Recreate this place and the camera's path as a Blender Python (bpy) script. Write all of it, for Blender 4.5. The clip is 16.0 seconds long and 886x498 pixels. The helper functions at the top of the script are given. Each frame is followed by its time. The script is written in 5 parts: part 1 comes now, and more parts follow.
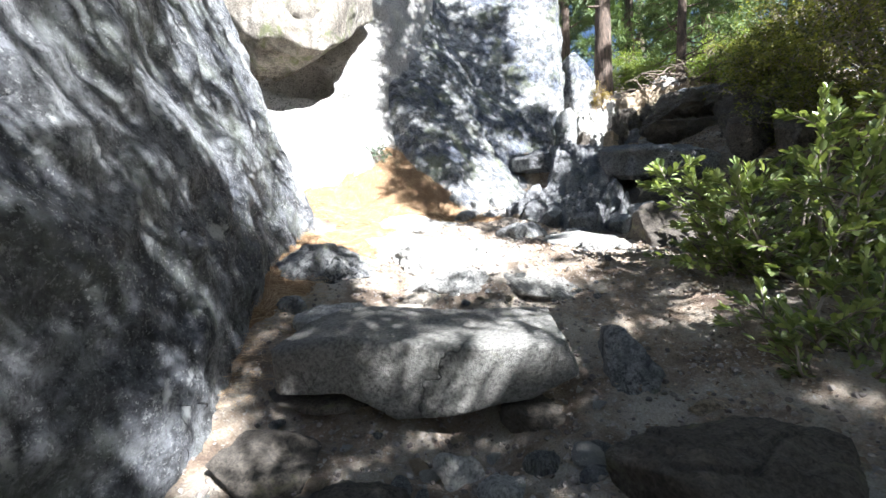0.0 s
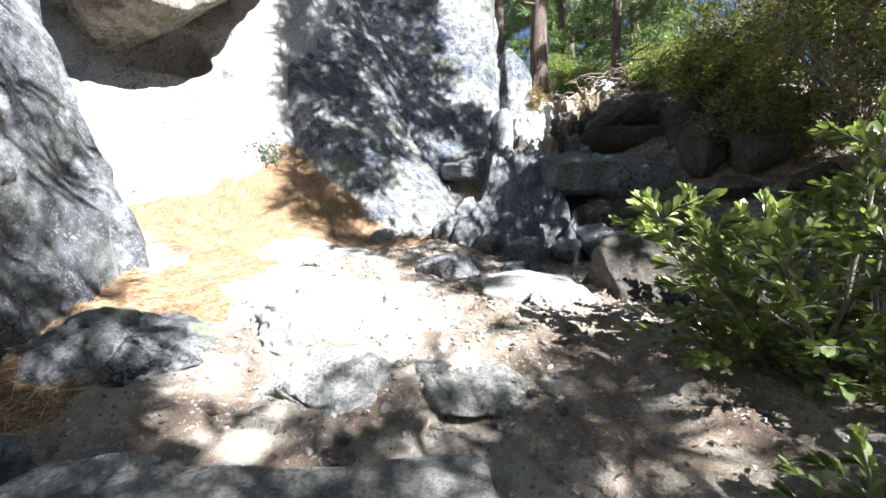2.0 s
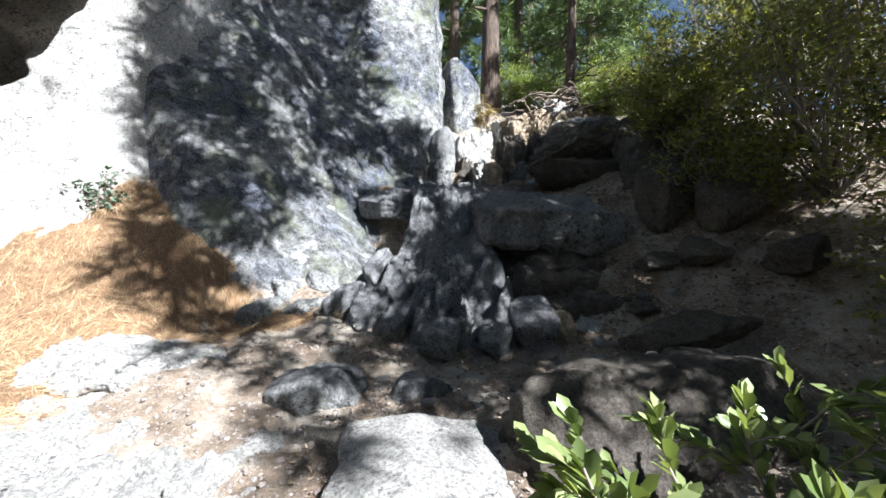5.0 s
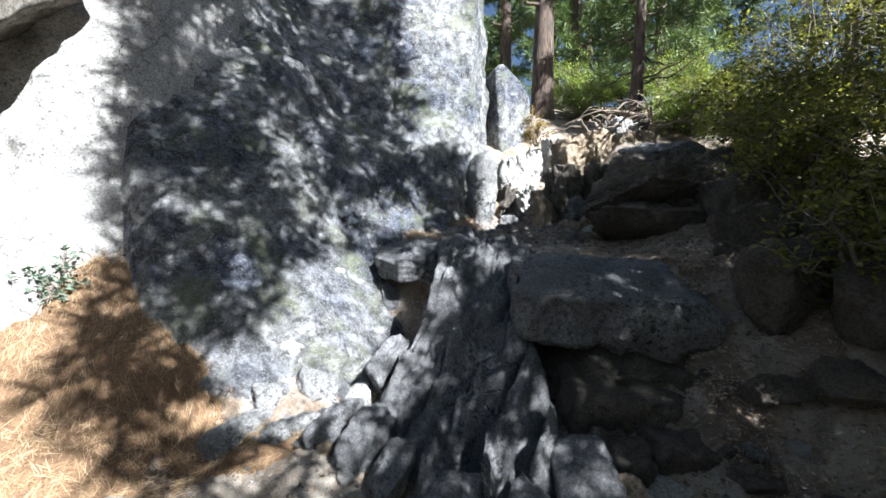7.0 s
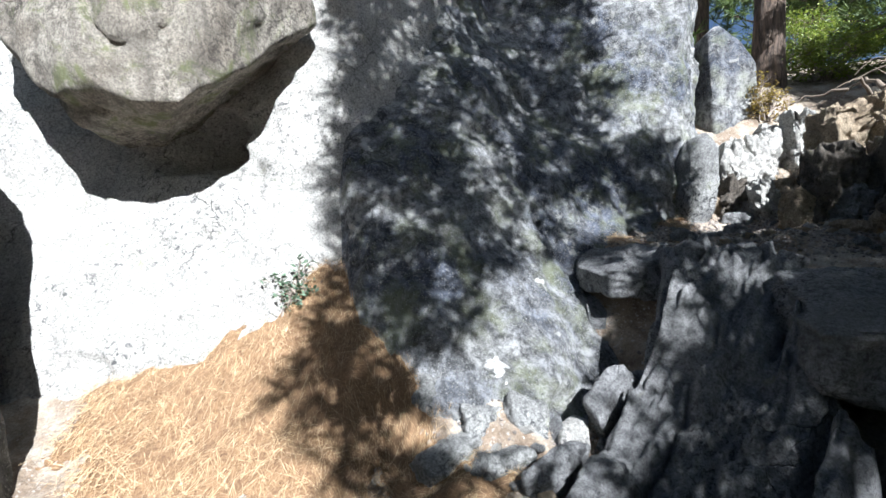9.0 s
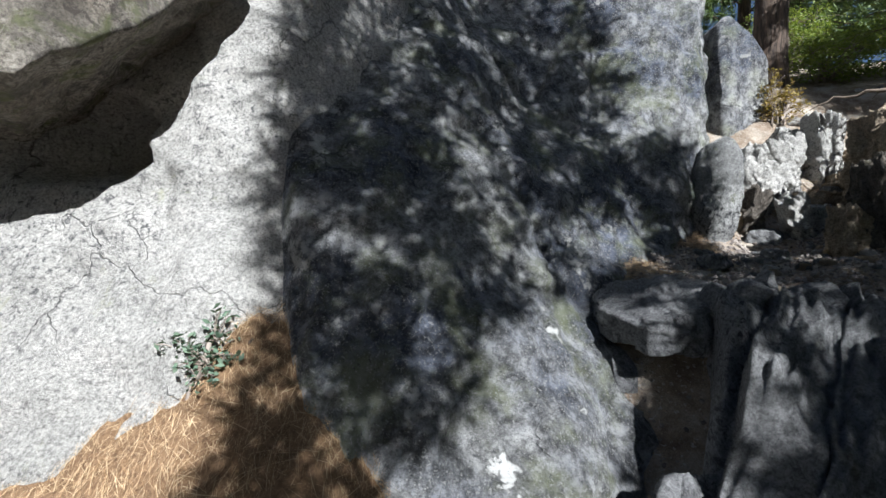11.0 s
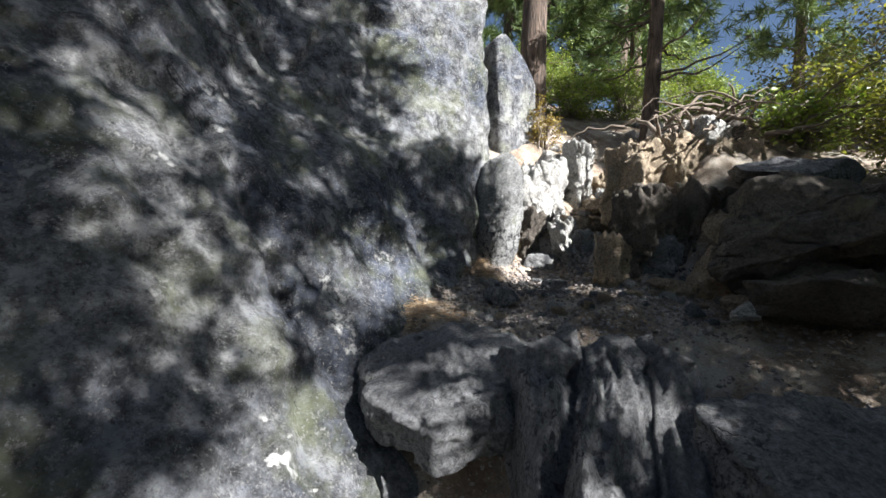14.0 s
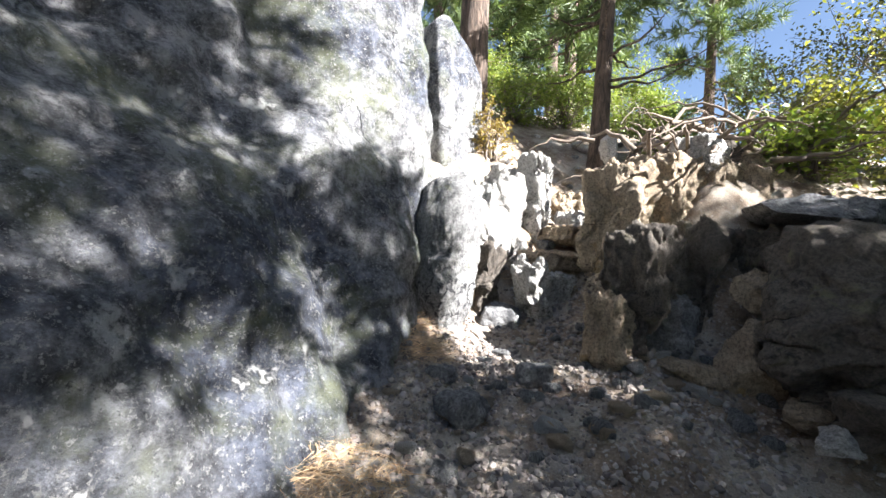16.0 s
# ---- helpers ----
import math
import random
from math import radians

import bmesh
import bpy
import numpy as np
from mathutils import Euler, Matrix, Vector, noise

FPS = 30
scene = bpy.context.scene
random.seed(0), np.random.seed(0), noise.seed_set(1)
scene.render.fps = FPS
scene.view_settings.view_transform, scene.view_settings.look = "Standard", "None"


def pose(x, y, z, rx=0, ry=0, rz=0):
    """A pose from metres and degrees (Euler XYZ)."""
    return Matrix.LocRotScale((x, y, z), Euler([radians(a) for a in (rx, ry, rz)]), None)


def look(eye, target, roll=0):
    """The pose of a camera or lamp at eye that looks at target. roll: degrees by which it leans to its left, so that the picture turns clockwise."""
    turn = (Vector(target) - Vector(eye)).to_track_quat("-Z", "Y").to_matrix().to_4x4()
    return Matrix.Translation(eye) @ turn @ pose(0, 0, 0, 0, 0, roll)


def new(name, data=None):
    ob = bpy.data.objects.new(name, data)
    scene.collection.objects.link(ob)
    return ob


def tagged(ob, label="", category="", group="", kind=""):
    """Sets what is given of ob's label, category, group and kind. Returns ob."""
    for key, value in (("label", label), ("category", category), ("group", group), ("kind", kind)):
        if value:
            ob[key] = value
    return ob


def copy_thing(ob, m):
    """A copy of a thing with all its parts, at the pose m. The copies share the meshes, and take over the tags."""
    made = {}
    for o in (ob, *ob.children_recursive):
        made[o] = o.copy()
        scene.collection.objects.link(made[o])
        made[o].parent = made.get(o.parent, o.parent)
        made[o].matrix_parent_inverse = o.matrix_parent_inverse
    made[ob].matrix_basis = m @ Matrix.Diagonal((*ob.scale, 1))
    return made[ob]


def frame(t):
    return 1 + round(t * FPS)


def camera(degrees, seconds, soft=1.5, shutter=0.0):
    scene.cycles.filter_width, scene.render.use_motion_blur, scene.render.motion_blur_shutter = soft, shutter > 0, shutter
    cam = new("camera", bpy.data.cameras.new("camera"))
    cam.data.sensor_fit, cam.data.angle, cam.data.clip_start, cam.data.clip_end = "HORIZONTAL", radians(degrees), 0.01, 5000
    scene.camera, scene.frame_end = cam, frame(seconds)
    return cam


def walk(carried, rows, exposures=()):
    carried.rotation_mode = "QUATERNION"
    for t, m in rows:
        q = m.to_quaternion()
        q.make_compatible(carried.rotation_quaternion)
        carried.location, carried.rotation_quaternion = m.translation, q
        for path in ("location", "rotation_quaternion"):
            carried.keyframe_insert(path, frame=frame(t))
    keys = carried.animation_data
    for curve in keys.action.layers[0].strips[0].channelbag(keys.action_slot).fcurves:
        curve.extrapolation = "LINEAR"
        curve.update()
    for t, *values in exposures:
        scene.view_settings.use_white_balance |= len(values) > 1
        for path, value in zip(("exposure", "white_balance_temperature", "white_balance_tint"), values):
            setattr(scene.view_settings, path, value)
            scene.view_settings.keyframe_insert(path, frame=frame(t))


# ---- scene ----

# ------------------------------------------------------------------ camera
cam = camera(94.2, 16.0)
PATH = [
    (0, (0.165, 0.056, 1.287), (0.089, 2.054, 1.345), -0.4),
    (0.5, (0.091, 0.37, 1.468), (0.06, 2.369, 1.524), -0.5),
    (1, (0.13, 0.612, 1.519), (0.246, 2.607, 1.576), -0.5),
    (1.5, (0.304, 1.085, 1.609), (0.469, 3.078, 1.65), -0.6),
    (2, (0.419, 1.318, 1.715), (0.658, 3.303, 1.756), -0.4),
    (2.5, (0.487, 1.485, 1.815), (0.898, 3.442, 1.857), -0.3),
    (3, (0.632, 1.674, 1.868), (1.274, 3.568, 1.91), -0.5),
    (3.5, (0.834, 1.915, 2.027), (1.483, 3.806, 2.068), -0.4),
    (4, (0.956, 2.076, 2.049), (1.487, 4.004, 2.092), -0.3),
    (4.5, (1.033, 2.294, 2.302), (1.453, 4.249, 2.341), -0.1),
    (4.7, (1.096, 2.32, 2.368), (1.511, 4.276, 2.411), -0.1),
    (6.8, (1.564, 3.172, 3.303), (1.863, 5.15, 3.291), 0.8),
    (7, (1.601, 3.305, 3.363), (1.77, 5.298, 3.361), 0.8),
    (7.5, (1.496, 3.501, 3.475), (1.332, 5.494, 3.461), 0.8),
    (8, (1.396, 3.544, 3.516), (0.996, 5.504, 3.5), 0.9),
    (8.5, (1.342, 3.58, 3.433), (0.884, 5.527, 3.42), 0.9),
    (8.7, (1.255, 3.621, 3.442), (0.686, 5.538, 3.42), 0.9),
    (10.8, (0.716, 4.662, 3.713), (0.13, 6.574, 3.675), 0.9),
    (11, (0.745, 4.72, 3.757), (0.301, 6.67, 3.717), 1.1),
    (11.5, (0.79, 4.981, 3.804), (0.633, 6.975, 3.774), 1.1),
    (12, (0.804, 5.145, 3.909), (0.733, 7.143, 3.884), 1.2),
    (12.5, (0.753, 5.317, 3.961), (0.853, 7.314, 3.94), 1.3),
    (13, (0.837, 5.593, 3.958), (1.081, 7.578, 3.94), 1.4),
    (13.5, (0.996, 5.854, 3.985), (1.359, 7.821, 3.968), 1.4),
    (14, (1.059, 6.039, 4.001), (1.58, 7.97, 3.991), 1.6),
    (14.5, (1.067, 6.545, 4.169), (1.634, 8.463, 4.152), 1.7),
    (15, (1.226, 6.757, 4.204), (1.944, 8.624, 4.196), 1.8),
    (15.5, (1.351, 7.082, 4.353), (2.209, 8.889, 4.349), 1.8),
    (16, (1.394, 7.342, 4.441), (2.253, 9.149, 4.433), 1.8),
]
UNIT = 0.82  # metres to one unit of the plan
walk(cam, [(t, look(Vector(eye) * UNIT, Vector(target) * UNIT, roll)) for t, eye, target, roll in PATH],
     [(0, 2.7, 5750, 11), (2.5, 2.45, 5750, 11), (4.5, 2.05, 5700, 11), (7, 2.2, 5700, 11), (9, 1.85, 5650, 10), (11, 1.3, 5750, 10), (13.5, 1.65, 6000, 11), (14.1, 2.05, 6050, 12), (14.6, 2.5, 6100, 13), (16, 2.95, 6100, 14)])

# ------------------------------------------------------------------ light
TO_SUN = Vector((0.44, -0.61, 0.66)).normalized()
world = bpy.data.worlds.new("World")
scene.world = world
world.use_nodes = True
sky = world.node_tree.nodes.new("ShaderNodeTexSky")
sky.sky_type = "NISHITA"
sky.sun_disc = False
sky.sun_elevation = math.asin(TO_SUN.z)
sky.sun_rotation = math.atan2(TO_SUN.x, TO_SUN.y)
world.node_tree.links.new(sky.outputs[0], world.node_tree.nodes["Background"].inputs[0])
world.node_tree.nodes["Background"].inputs[1].default_value = 0.027
sun = new("sun", bpy.data.lights.new("sun", "SUN"))
sun.data.energy = 5.0
sun.data.angle = radians(0.53)
sun.data.color = (1.0, 0.96, 0.89)
sun.rotation_euler = TO_SUN.to_track_quat("Z", "Y").to_euler()
sun.location = (0, 0, 30)


# ------------------------------------------------------------------ materials
def material(name, rough=0.9):
    m = bpy.data.materials.new(name)
    m.use_nodes = True
    n, l = m.node_tree.nodes, m.node_tree.links
    b = n["Principled BSDF"]
    b.inputs["Roughness"].default_value = rough
    return m, n, l, b


def tex(n, l, scale, detail=6.0, rough=0.6, distort=0.0, vector=None):
    t = n.new("ShaderNodeTexNoise")
    t.inputs["Scale"].default_value = scale
    t.inputs["Detail"].default_value = detail
    t.inputs["Roughness"].default_value = rough
    t.inputs["Distortion"].default_value = distort
    if vector is not None:
        l.new(vector, t.inputs["Vector"])
    return t.outputs["Fac"]


def ramp(n, l, fac, *stops):
    r = n.new("ShaderNodeValToRGB")
    e = r.color_ramp.elements
    while len(e) < len(stops):
        e.new(0.5)
    for k, (p, c) in zip(e, stops):
        k.position = p
        k.color = (c, c, c, 1) if isinstance(c, (int, float)) else (*c, 1)
    l.new(fac, r.inputs["Fac"])
    return r.outputs["Color"]


def mix(n, l, fac, a, b, blend="MIX"):
    x = n.new("ShaderNodeMix")
    x.data_type, x.blend_type = "RGBA", blend
    for socket, v in ((x.inputs[0], fac), (x.inputs[6], a), (x.inputs[7], b)):
        if isinstance(v, (int, float)):
            socket.default_value = v if socket == x.inputs[0] else (v, v, v, 1)
        elif isinstance(v, tuple):
            socket.default_value = (*v, 1)
        else:
            l.new(v, socket)
    return x.outputs[2]


def bump(n, l, b, height, strength=0.5, distance=0.02):
    k = n.new("ShaderNodeBump")
    k.inputs["Strength"].default_value = strength
    k.inputs["Distance"].default_value = distance
    l.new(height, k.inputs["Height"])
    l.new(k.outputs["Normal"], b.inputs["Normal"])


def rock_material(name, pale, mid, dark, lichen, lichen_amount=0.5, dark_amount=0.5, streak=0.0):
    m, n, l, b = material(name, 0.92)
    co = n.new("ShaderNodeTexCoord").outputs["Object"]
    base = ramp(n, l, tex(n, l, 1.7, 8, 0.65, 0.3, co), (0.3, mid), (0.64, pale))
    grain = ramp(n, l, tex(n, l, 48, 8, 0.8, 0.2, co), (0.36, 0.22), (0.5, 0.8), (0.66, 1.35))
    c = mix(n, l, 0.9, base, grain, "MULTIPLY")
    spots = ramp(n, l, tex(n, l, 19, 9, 0.78, 0.5, co), (0.60 - 0.12 * dark_amount, 0.0), (0.66 - 0.12 * dark_amount, 1.0))
    area = ramp(n, l, tex(n, l, 0.9, 5, 0.6, 0.4, co), (0.40, 0.25), (0.6, 1.0))
    c = mix(n, l, mix(n, l, 1.0, spots, area, "MULTIPLY"), c, dark)
    moss = ramp(n, l, tex(n, l, 3.3, 9, 0.7, 0.6, co), (0.66 - 0.14 * lichen_amount, 0.0), (0.74 - 0.12 * lichen_amount, 0.8))
    c = mix(n, l, moss, c, lichen)
    fleck = ramp(n, l, tex(n, l, 42, 5, 0.7, 0.8, co), (0.63, 0.0), (0.69, 0.75))
    c = mix(n, l, fleck, c, tuple(min(0.75, 1.25 * v) for v in pale))
    if streak:
        mp = n.new("ShaderNodeMapping")
        mp.inputs["Scale"].default_value = (3.0, 3.0, 0.35)
        l.new(co, mp.inputs["Vector"])
        run = ramp(n, l, tex(n, l, 1.6, 6, 0.65, 0.5, mp.outputs[0]), (0.47, 0.0), (0.62, streak))
        c = mix(n, l, run, c, dark)
    vein = n.new("ShaderNodeTexVoronoi")
    vein.feature = "DISTANCE_TO_EDGE"
    vein.inputs["Scale"].default_value = 1.1
    warp = n.new("ShaderNodeVectorMath")
    warp.operation = "ADD"
    wn = n.new("ShaderNodeTexNoise")
    wn.inputs["Scale"].default_value = 1.3
    wn.inputs["Detail"].default_value = 5
    l.new(co, wn.inputs["Vector"])
    l.new(co, warp.inputs[0])
    l.new(wn.outputs["Color"], warp.inputs[1])
    l.new(warp.outputs[0], vein.inputs["Vector"])
    crack = ramp(n, l, vein.outputs["Distance"], (0.0, 0.8), (0.008, 0.0))
    crack = mix(n, l, 1.0, crack, ramp(n, l, tex(n, l, 0.8, 4, 0.6, 0.3, co), (0.48, 0.0), (0.6, 1.0)), "MULTIPLY")
    c = mix(n, l, crack, c, tuple(0.5 * v for v in dark))
    l.new(c, b.inputs["Base Color"])
    h = mix(n, l, 0.5, tex(n, l, 14, 10, 0.72, 0.2, co), tex(n, l, 70, 6, 0.8, 0, co))
    h = mix(n, l, crack, h, 0.0)
    bump(n, l, b, h, 1.0, 0.045)
    return m


def cliff_material(name, shade, pale, crust, green, crust_at=0.60):
    """Old granite: mottled grey, with specks, crusts of pale lichen, soft green growth, pits and cracks."""
    m, n, l, b = material(name, 0.9)
    co = n.new("ShaderNodeTexCoord").outputs["Object"]
    c = ramp(n, l, tex(n, l, 1.1, 6, 0.6, 0.0, co), (0.40, shade), (0.60, pale))
    c = mix(n, l, 1.0, c, ramp(n, l, tex(n, l, 7.5, 12, 0.78, 0.0, co), (0.40, 0.28), (0.5, 0.95), (0.59, 1.9)), "MULTIPLY")
    soft = ramp(n, l, tex(n, l, 1.9, 7, 0.7, 0.0, co), (0.50, 0.0), (0.64, 0.6))
    c = mix(n, l, soft, c, green)
    patch = ramp(n, l, tex(n, l, 3.1, 13, 0.74, 0.0, co), (crust_at, 0.0), (crust_at + 0.04, 0.75))
    c = mix(n, l, patch, c, crust)
    speck = n.new("ShaderNodeTexVoronoi")
    speck.inputs["Scale"].default_value = 34
    speck.inputs["Randomness"].default_value = 1.0
    l.new(co, speck.inputs["Vector"])
    dots = ramp(n, l, speck.outputs["Distance"], (0.14, 0.9), (0.24, 0.0))
    dots = mix(n, l, 1.0, dots, ramp(n, l, speck.outputs["Color"], (0.52, 0.0), (0.58, 1.0)), "MULTIPLY")
    dots = mix(n, l, 1.0, dots, ramp(n, l, tex(n, l, 1.7, 4, 0.6, 0.2, co), (0.42, 0.1), (0.6, 1.0)), "MULTIPLY")
    c = mix(n, l, dots, c, crust)
    fleck = ramp(n, l, tex(n, l, 42, 4, 0.8, 0.0, co), (0.56, 0.0), (0.62, 0.8))
    c = mix(n, l, fleck, c, crust)
    pits = ramp(n, l, tex(n, l, 38, 6, 0.75, 0.0, co), (0.34, 0.75), (0.43, 0.0))
    c = mix(n, l, pits, c, tuple(0.25 * v for v in shade))
    vein = n.new("ShaderNodeTexVoronoi")
    vein.feature = "DISTANCE_TO_EDGE"
    vein.inputs["Scale"].default_value = 0.8
    wn = n.new("ShaderNodeTexNoise")
    wn.inputs["Scale"].default_value = 1.6
    wn.inputs["Detail"].default_value = 7
    l.new(co, wn.inputs["Vector"])
    warp = n.new("ShaderNodeVectorMath")
    warp.operation = "ADD"
    l.new(co, warp.inputs[0])
    l.new(wn.outputs["Color"], warp.inputs[1])
    l.new(warp.outputs[0], vein.inputs["Vector"])
    crack = ramp(n, l, vein.outputs["Distance"], (0.0, 0.9), (0.006, 0.0))
    crack = mix(n, l, 1.0, crack, ramp(n, l, tex(n, l, 0.7, 4, 0.6, 0.3, co), (0.5, 0.0), (0.58, 1.0)), "MULTIPLY")
    c = mix(n, l, crack, c, tuple(0.2 * v for v in shade))
    l.new(c, b.inputs["Base Color"])
    h = mix(n, l, 0.45, tex(n, l, 9, 12, 0.75, 0.0, co), tex(n, l, 55, 8, 0.8, 0, co))
    h = mix(n, l, mix(n, l, 0.5, patch, dots, "ADD"), h, 0.75)
    h = mix(n, l, crack, h, 0.0)
    bump(n, l, b, h, 1.0, 0.10)
    return m


ROCK_GREY = rock_material("weathered_grey_rock", (0.40, 0.40, 0.39), (0.16, 0.16, 0.165), (0.03, 0.032, 0.037), (0.20, 0.22, 0.11), 0.55, 0.8, 0.7)
ROCK_PALE = rock_material("pale_limestone", (0.60, 0.58, 0.54), (0.42, 0.41, 0.38), (0.10, 0.10, 0.10), (0.34, 0.34, 0.24), 0.35, 0.55)
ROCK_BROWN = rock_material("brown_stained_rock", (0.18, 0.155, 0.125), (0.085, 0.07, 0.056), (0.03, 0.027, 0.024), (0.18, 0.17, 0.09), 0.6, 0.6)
ROCK_TAN = rock_material("tan_crumbling_rock", (0.50, 0.41, 0.29), (0.32, 0.24, 0.16), (0.11, 0.085, 0.065), (0.42, 0.29, 0.13), 0.4, 0.4)
ROCK_FOOT = rock_material("cracked_face_rock", (0.42, 0.42, 0.40), (0.20, 0.20, 0.20), (0.05, 0.05, 0.055), (0.24, 0.25, 0.15), 0.55, 0.75)
ROCK_MOSS = rock_material("mossy_brown_rock", (0.50, 0.46, 0.39), (0.27, 0.23, 0.18), (0.07, 0.06, 0.05), (0.16, 0.18, 0.07), 0.95, 0.9, 0.5)
ROCK_SLAB = rock_material("grey_slab_rock", (0.34, 0.33, 0.30), (0.22, 0.205, 0.185), (0.08, 0.075, 0.07), (0.26, 0.25, 0.18), 0.3, 0.3)
ROCK_FIN = rock_material("slaty_grey_rock", (0.33, 0.33, 0.33), (0.17, 0.17, 0.175), (0.04, 0.04, 0.045), (0.18, 0.18, 0.12), 0.35, 0.7)


CLIFF = cliff_material("lichened_granite_face", (0.082, 0.092, 0.12), (0.29, 0.29, 0.285), (0.42, 0.42, 0.40), (0.23, 0.25, 0.135), 0.57)
CLIFF_NEAR = cliff_material("dark_lichened_boulder", (0.085, 0.09, 0.105), (0.22, 0.225, 0.23), (0.42, 0.43, 0.42), (0.17, 0.19, 0.14), 0.57)


def soil_material():
    m, n, l, b = material("trail_dirt", 0.97)
    co = n.new("ShaderNodeTexCoord").outputs["Object"]
    c = ramp(n, l, tex(n, l, 2.2, 8, 0.7, 0.2, co), (0.33, (0.12, 0.08, 0.056)), (0.46, (0.29, 0.222, 0.16)), (0.60, (0.48, 0.425, 0.35)))
    grit = ramp(n, l, tex(n, l, 85, 5, 0.8, 0, co), (0.35, 0.4), (0.62, 1.0))
    c = mix(n, l, 0.75, c, grit, "MULTIPLY")
    peb = ramp(n, l, tex(n, l, 34, 3, 0.5, 0.4, co), (0.62, 0.0), (0.66, 0.8))
    c = mix(n, l, peb, c, (0.42, 0.39, 0.35))
    l.new(c, b.inputs["Base Color"])
    bump(n, l, b, mix(n, l, 0.5, tex(n, l, 12, 9, 0.75, 0, co), tex(n, l, 70, 5, 0.7, 0, co)), 0.9, 0.04)
    return m


def varied(name, a, bcol, rough=0.7, per="island", translucent=0.0, scale=None):
    """A colour that differs from piece to piece."""
    m, n, l, b = material(name, rough)
    if per == "island":
        f = n.new("ShaderNodeNewGeometry").outputs["Random Per Island"]
    else:
        f = n.new("ShaderNodeObjectInfo").outputs["Random"]
    c = ramp(n, l, f, (0.0, a), (1.0, bcol))
    if scale:
        co = n.new("ShaderNodeTexCoord").outputs["Object"]
        c = mix(n, l, 0.6, c, ramp(n, l, tex(n, l, scale, 6, 0.7, 0.2, co), (0.3, 0.4), (0.65, 1.0)), "MULTIPLY")
        bump(n, l, b, tex(n, l, scale * 2, 6, 0.7, 0, co), 0.6, 0.01)
    l.new(c, b.inputs["Base Color"])
    if translucent:
        t = n.new("ShaderNodeBsdfTranslucent")
        l.new(mix(n, l, 1.0, c, (1.0, 1.0, 0.45), "MULTIPLY"), t.inputs["Color"])
        s = n.new("ShaderNodeMixShader")
        s.inputs[0].default_value = translucent
        l.new(b.outputs[0], s.inputs[1])
        l.new(t.outputs[0], s.inputs[2])
        l.new(s.outputs[0], n["Material Output"].inputs["Surface"])
    return m


def bark_material():
    m, n, l, b = material("pine_bark", 0.95)
    co = n.new("ShaderNodeTexCoord").outputs["Object"]
    mp = n.new("ShaderNodeMapping")
    mp.inputs["Scale"].default_value = (9, 9, 1.6)
    l.new(co, mp.inputs["Vector"])
    f = tex(n, l, 1.5, 8, 0.7, 0.8, mp.outputs[0])
    l.new(ramp(n, l, f, (0.38, (0.035, 0.027, 0.022)), (0.6, (0.16, 0.115, 0.085))), b.inputs["Base Color"])
    bump(n, l, b, f, 1.0, 0.06)
    return m


SOIL = soil_material()
NEEDLE = varied("dry_pine_needles", (0.28, 0.16, 0.07), (0.66, 0.50, 0.30), 0.7)
LITTER = varied("dead_leaves", (0.09, 0.055, 0.035), (0.46, 0.35, 0.24), 0.6)
GRAVEL = varied("loose_gravel", (0.11, 0.09, 0.078), (0.34, 0.30, 0.265), 0.95)
LEAF = varied("laurel_leaf", (0.11, 0.155, 0.05), (0.33, 0.385, 0.16), 0.34, translucent=0.38)
LEAF_ONE = varied("laurel_leaf_single", (0.11, 0.155, 0.05), (0.33, 0.385, 0.16), 0.34, per="object", translucent=0.38)
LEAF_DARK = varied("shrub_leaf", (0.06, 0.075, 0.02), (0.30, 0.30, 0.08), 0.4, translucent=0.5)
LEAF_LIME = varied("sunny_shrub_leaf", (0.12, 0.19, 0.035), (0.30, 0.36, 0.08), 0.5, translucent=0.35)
PINE = varied("pine_foliage", (0.04, 0.075, 0.025), (0.15, 0.21, 0.065), 0.6, translucent=0.25)
GREYGREEN = varied("grey_green_leaf", (0.07, 0.12, 0.08), (0.16, 0.22, 0.15), 0.6, translucent=0.2)
RUSSET = varied("russet_leaf", (0.20, 0.13, 0.04), (0.34, 0.27, 0.07), 0.6, translucent=0.3)
BARK = bark_material()
TWIG = varied("grey_twig", (0.13, 0.10, 0.08), (0.30, 0.26, 0.22), 0.9)
ROOT = varied("bleached_root", (0.08, 0.055, 0.04), (0.26, 0.21, 0.16), 0.9, scale=22)


# ------------------------------------------------------------------ mesh helpers
def lattice(ix, iy, iz):
    h = (ix * 374761393 + iy * 668265263 + iz * 2147483647) & 0xFFFFFFFF
    h = ((h ^ (h >> 13)) * 1274126177) & 0xFFFFFFFF
    h ^= h >> 16
    return (h & 0xFFFF) / 32767.5 - 1.0


def vnoise(p):
    i = np.floor(p).astype(np.int64)
    f = p - i
    f = f * f * (3 - 2 * f)
    out = 0
    for dx in (0, 1):
        wx = f[:, 0] if dx else 1 - f[:, 0]
        for dy in (0, 1):
            wy = f[:, 1] if dy else 1 - f[:, 1]
            for dz in (0, 1):
                wz = f[:, 2] if dz else 1 - f[:, 2]
                out = out + wx * wy * wz * lattice(i[:, 0] + dx, i[:, 1] + dy, i[:, 2] + dz)
    return out


def fbm(p, scale, octaves=4, gain=0.5, seed=0):
    p = np.asarray(p, float) * scale + seed * 17.31
    out, a = 0, 1.0
    for _ in range(octaves):
        out = out + a * vnoise(p)
        p, a = p * 2.03 + 5.7, a * gain
    return out


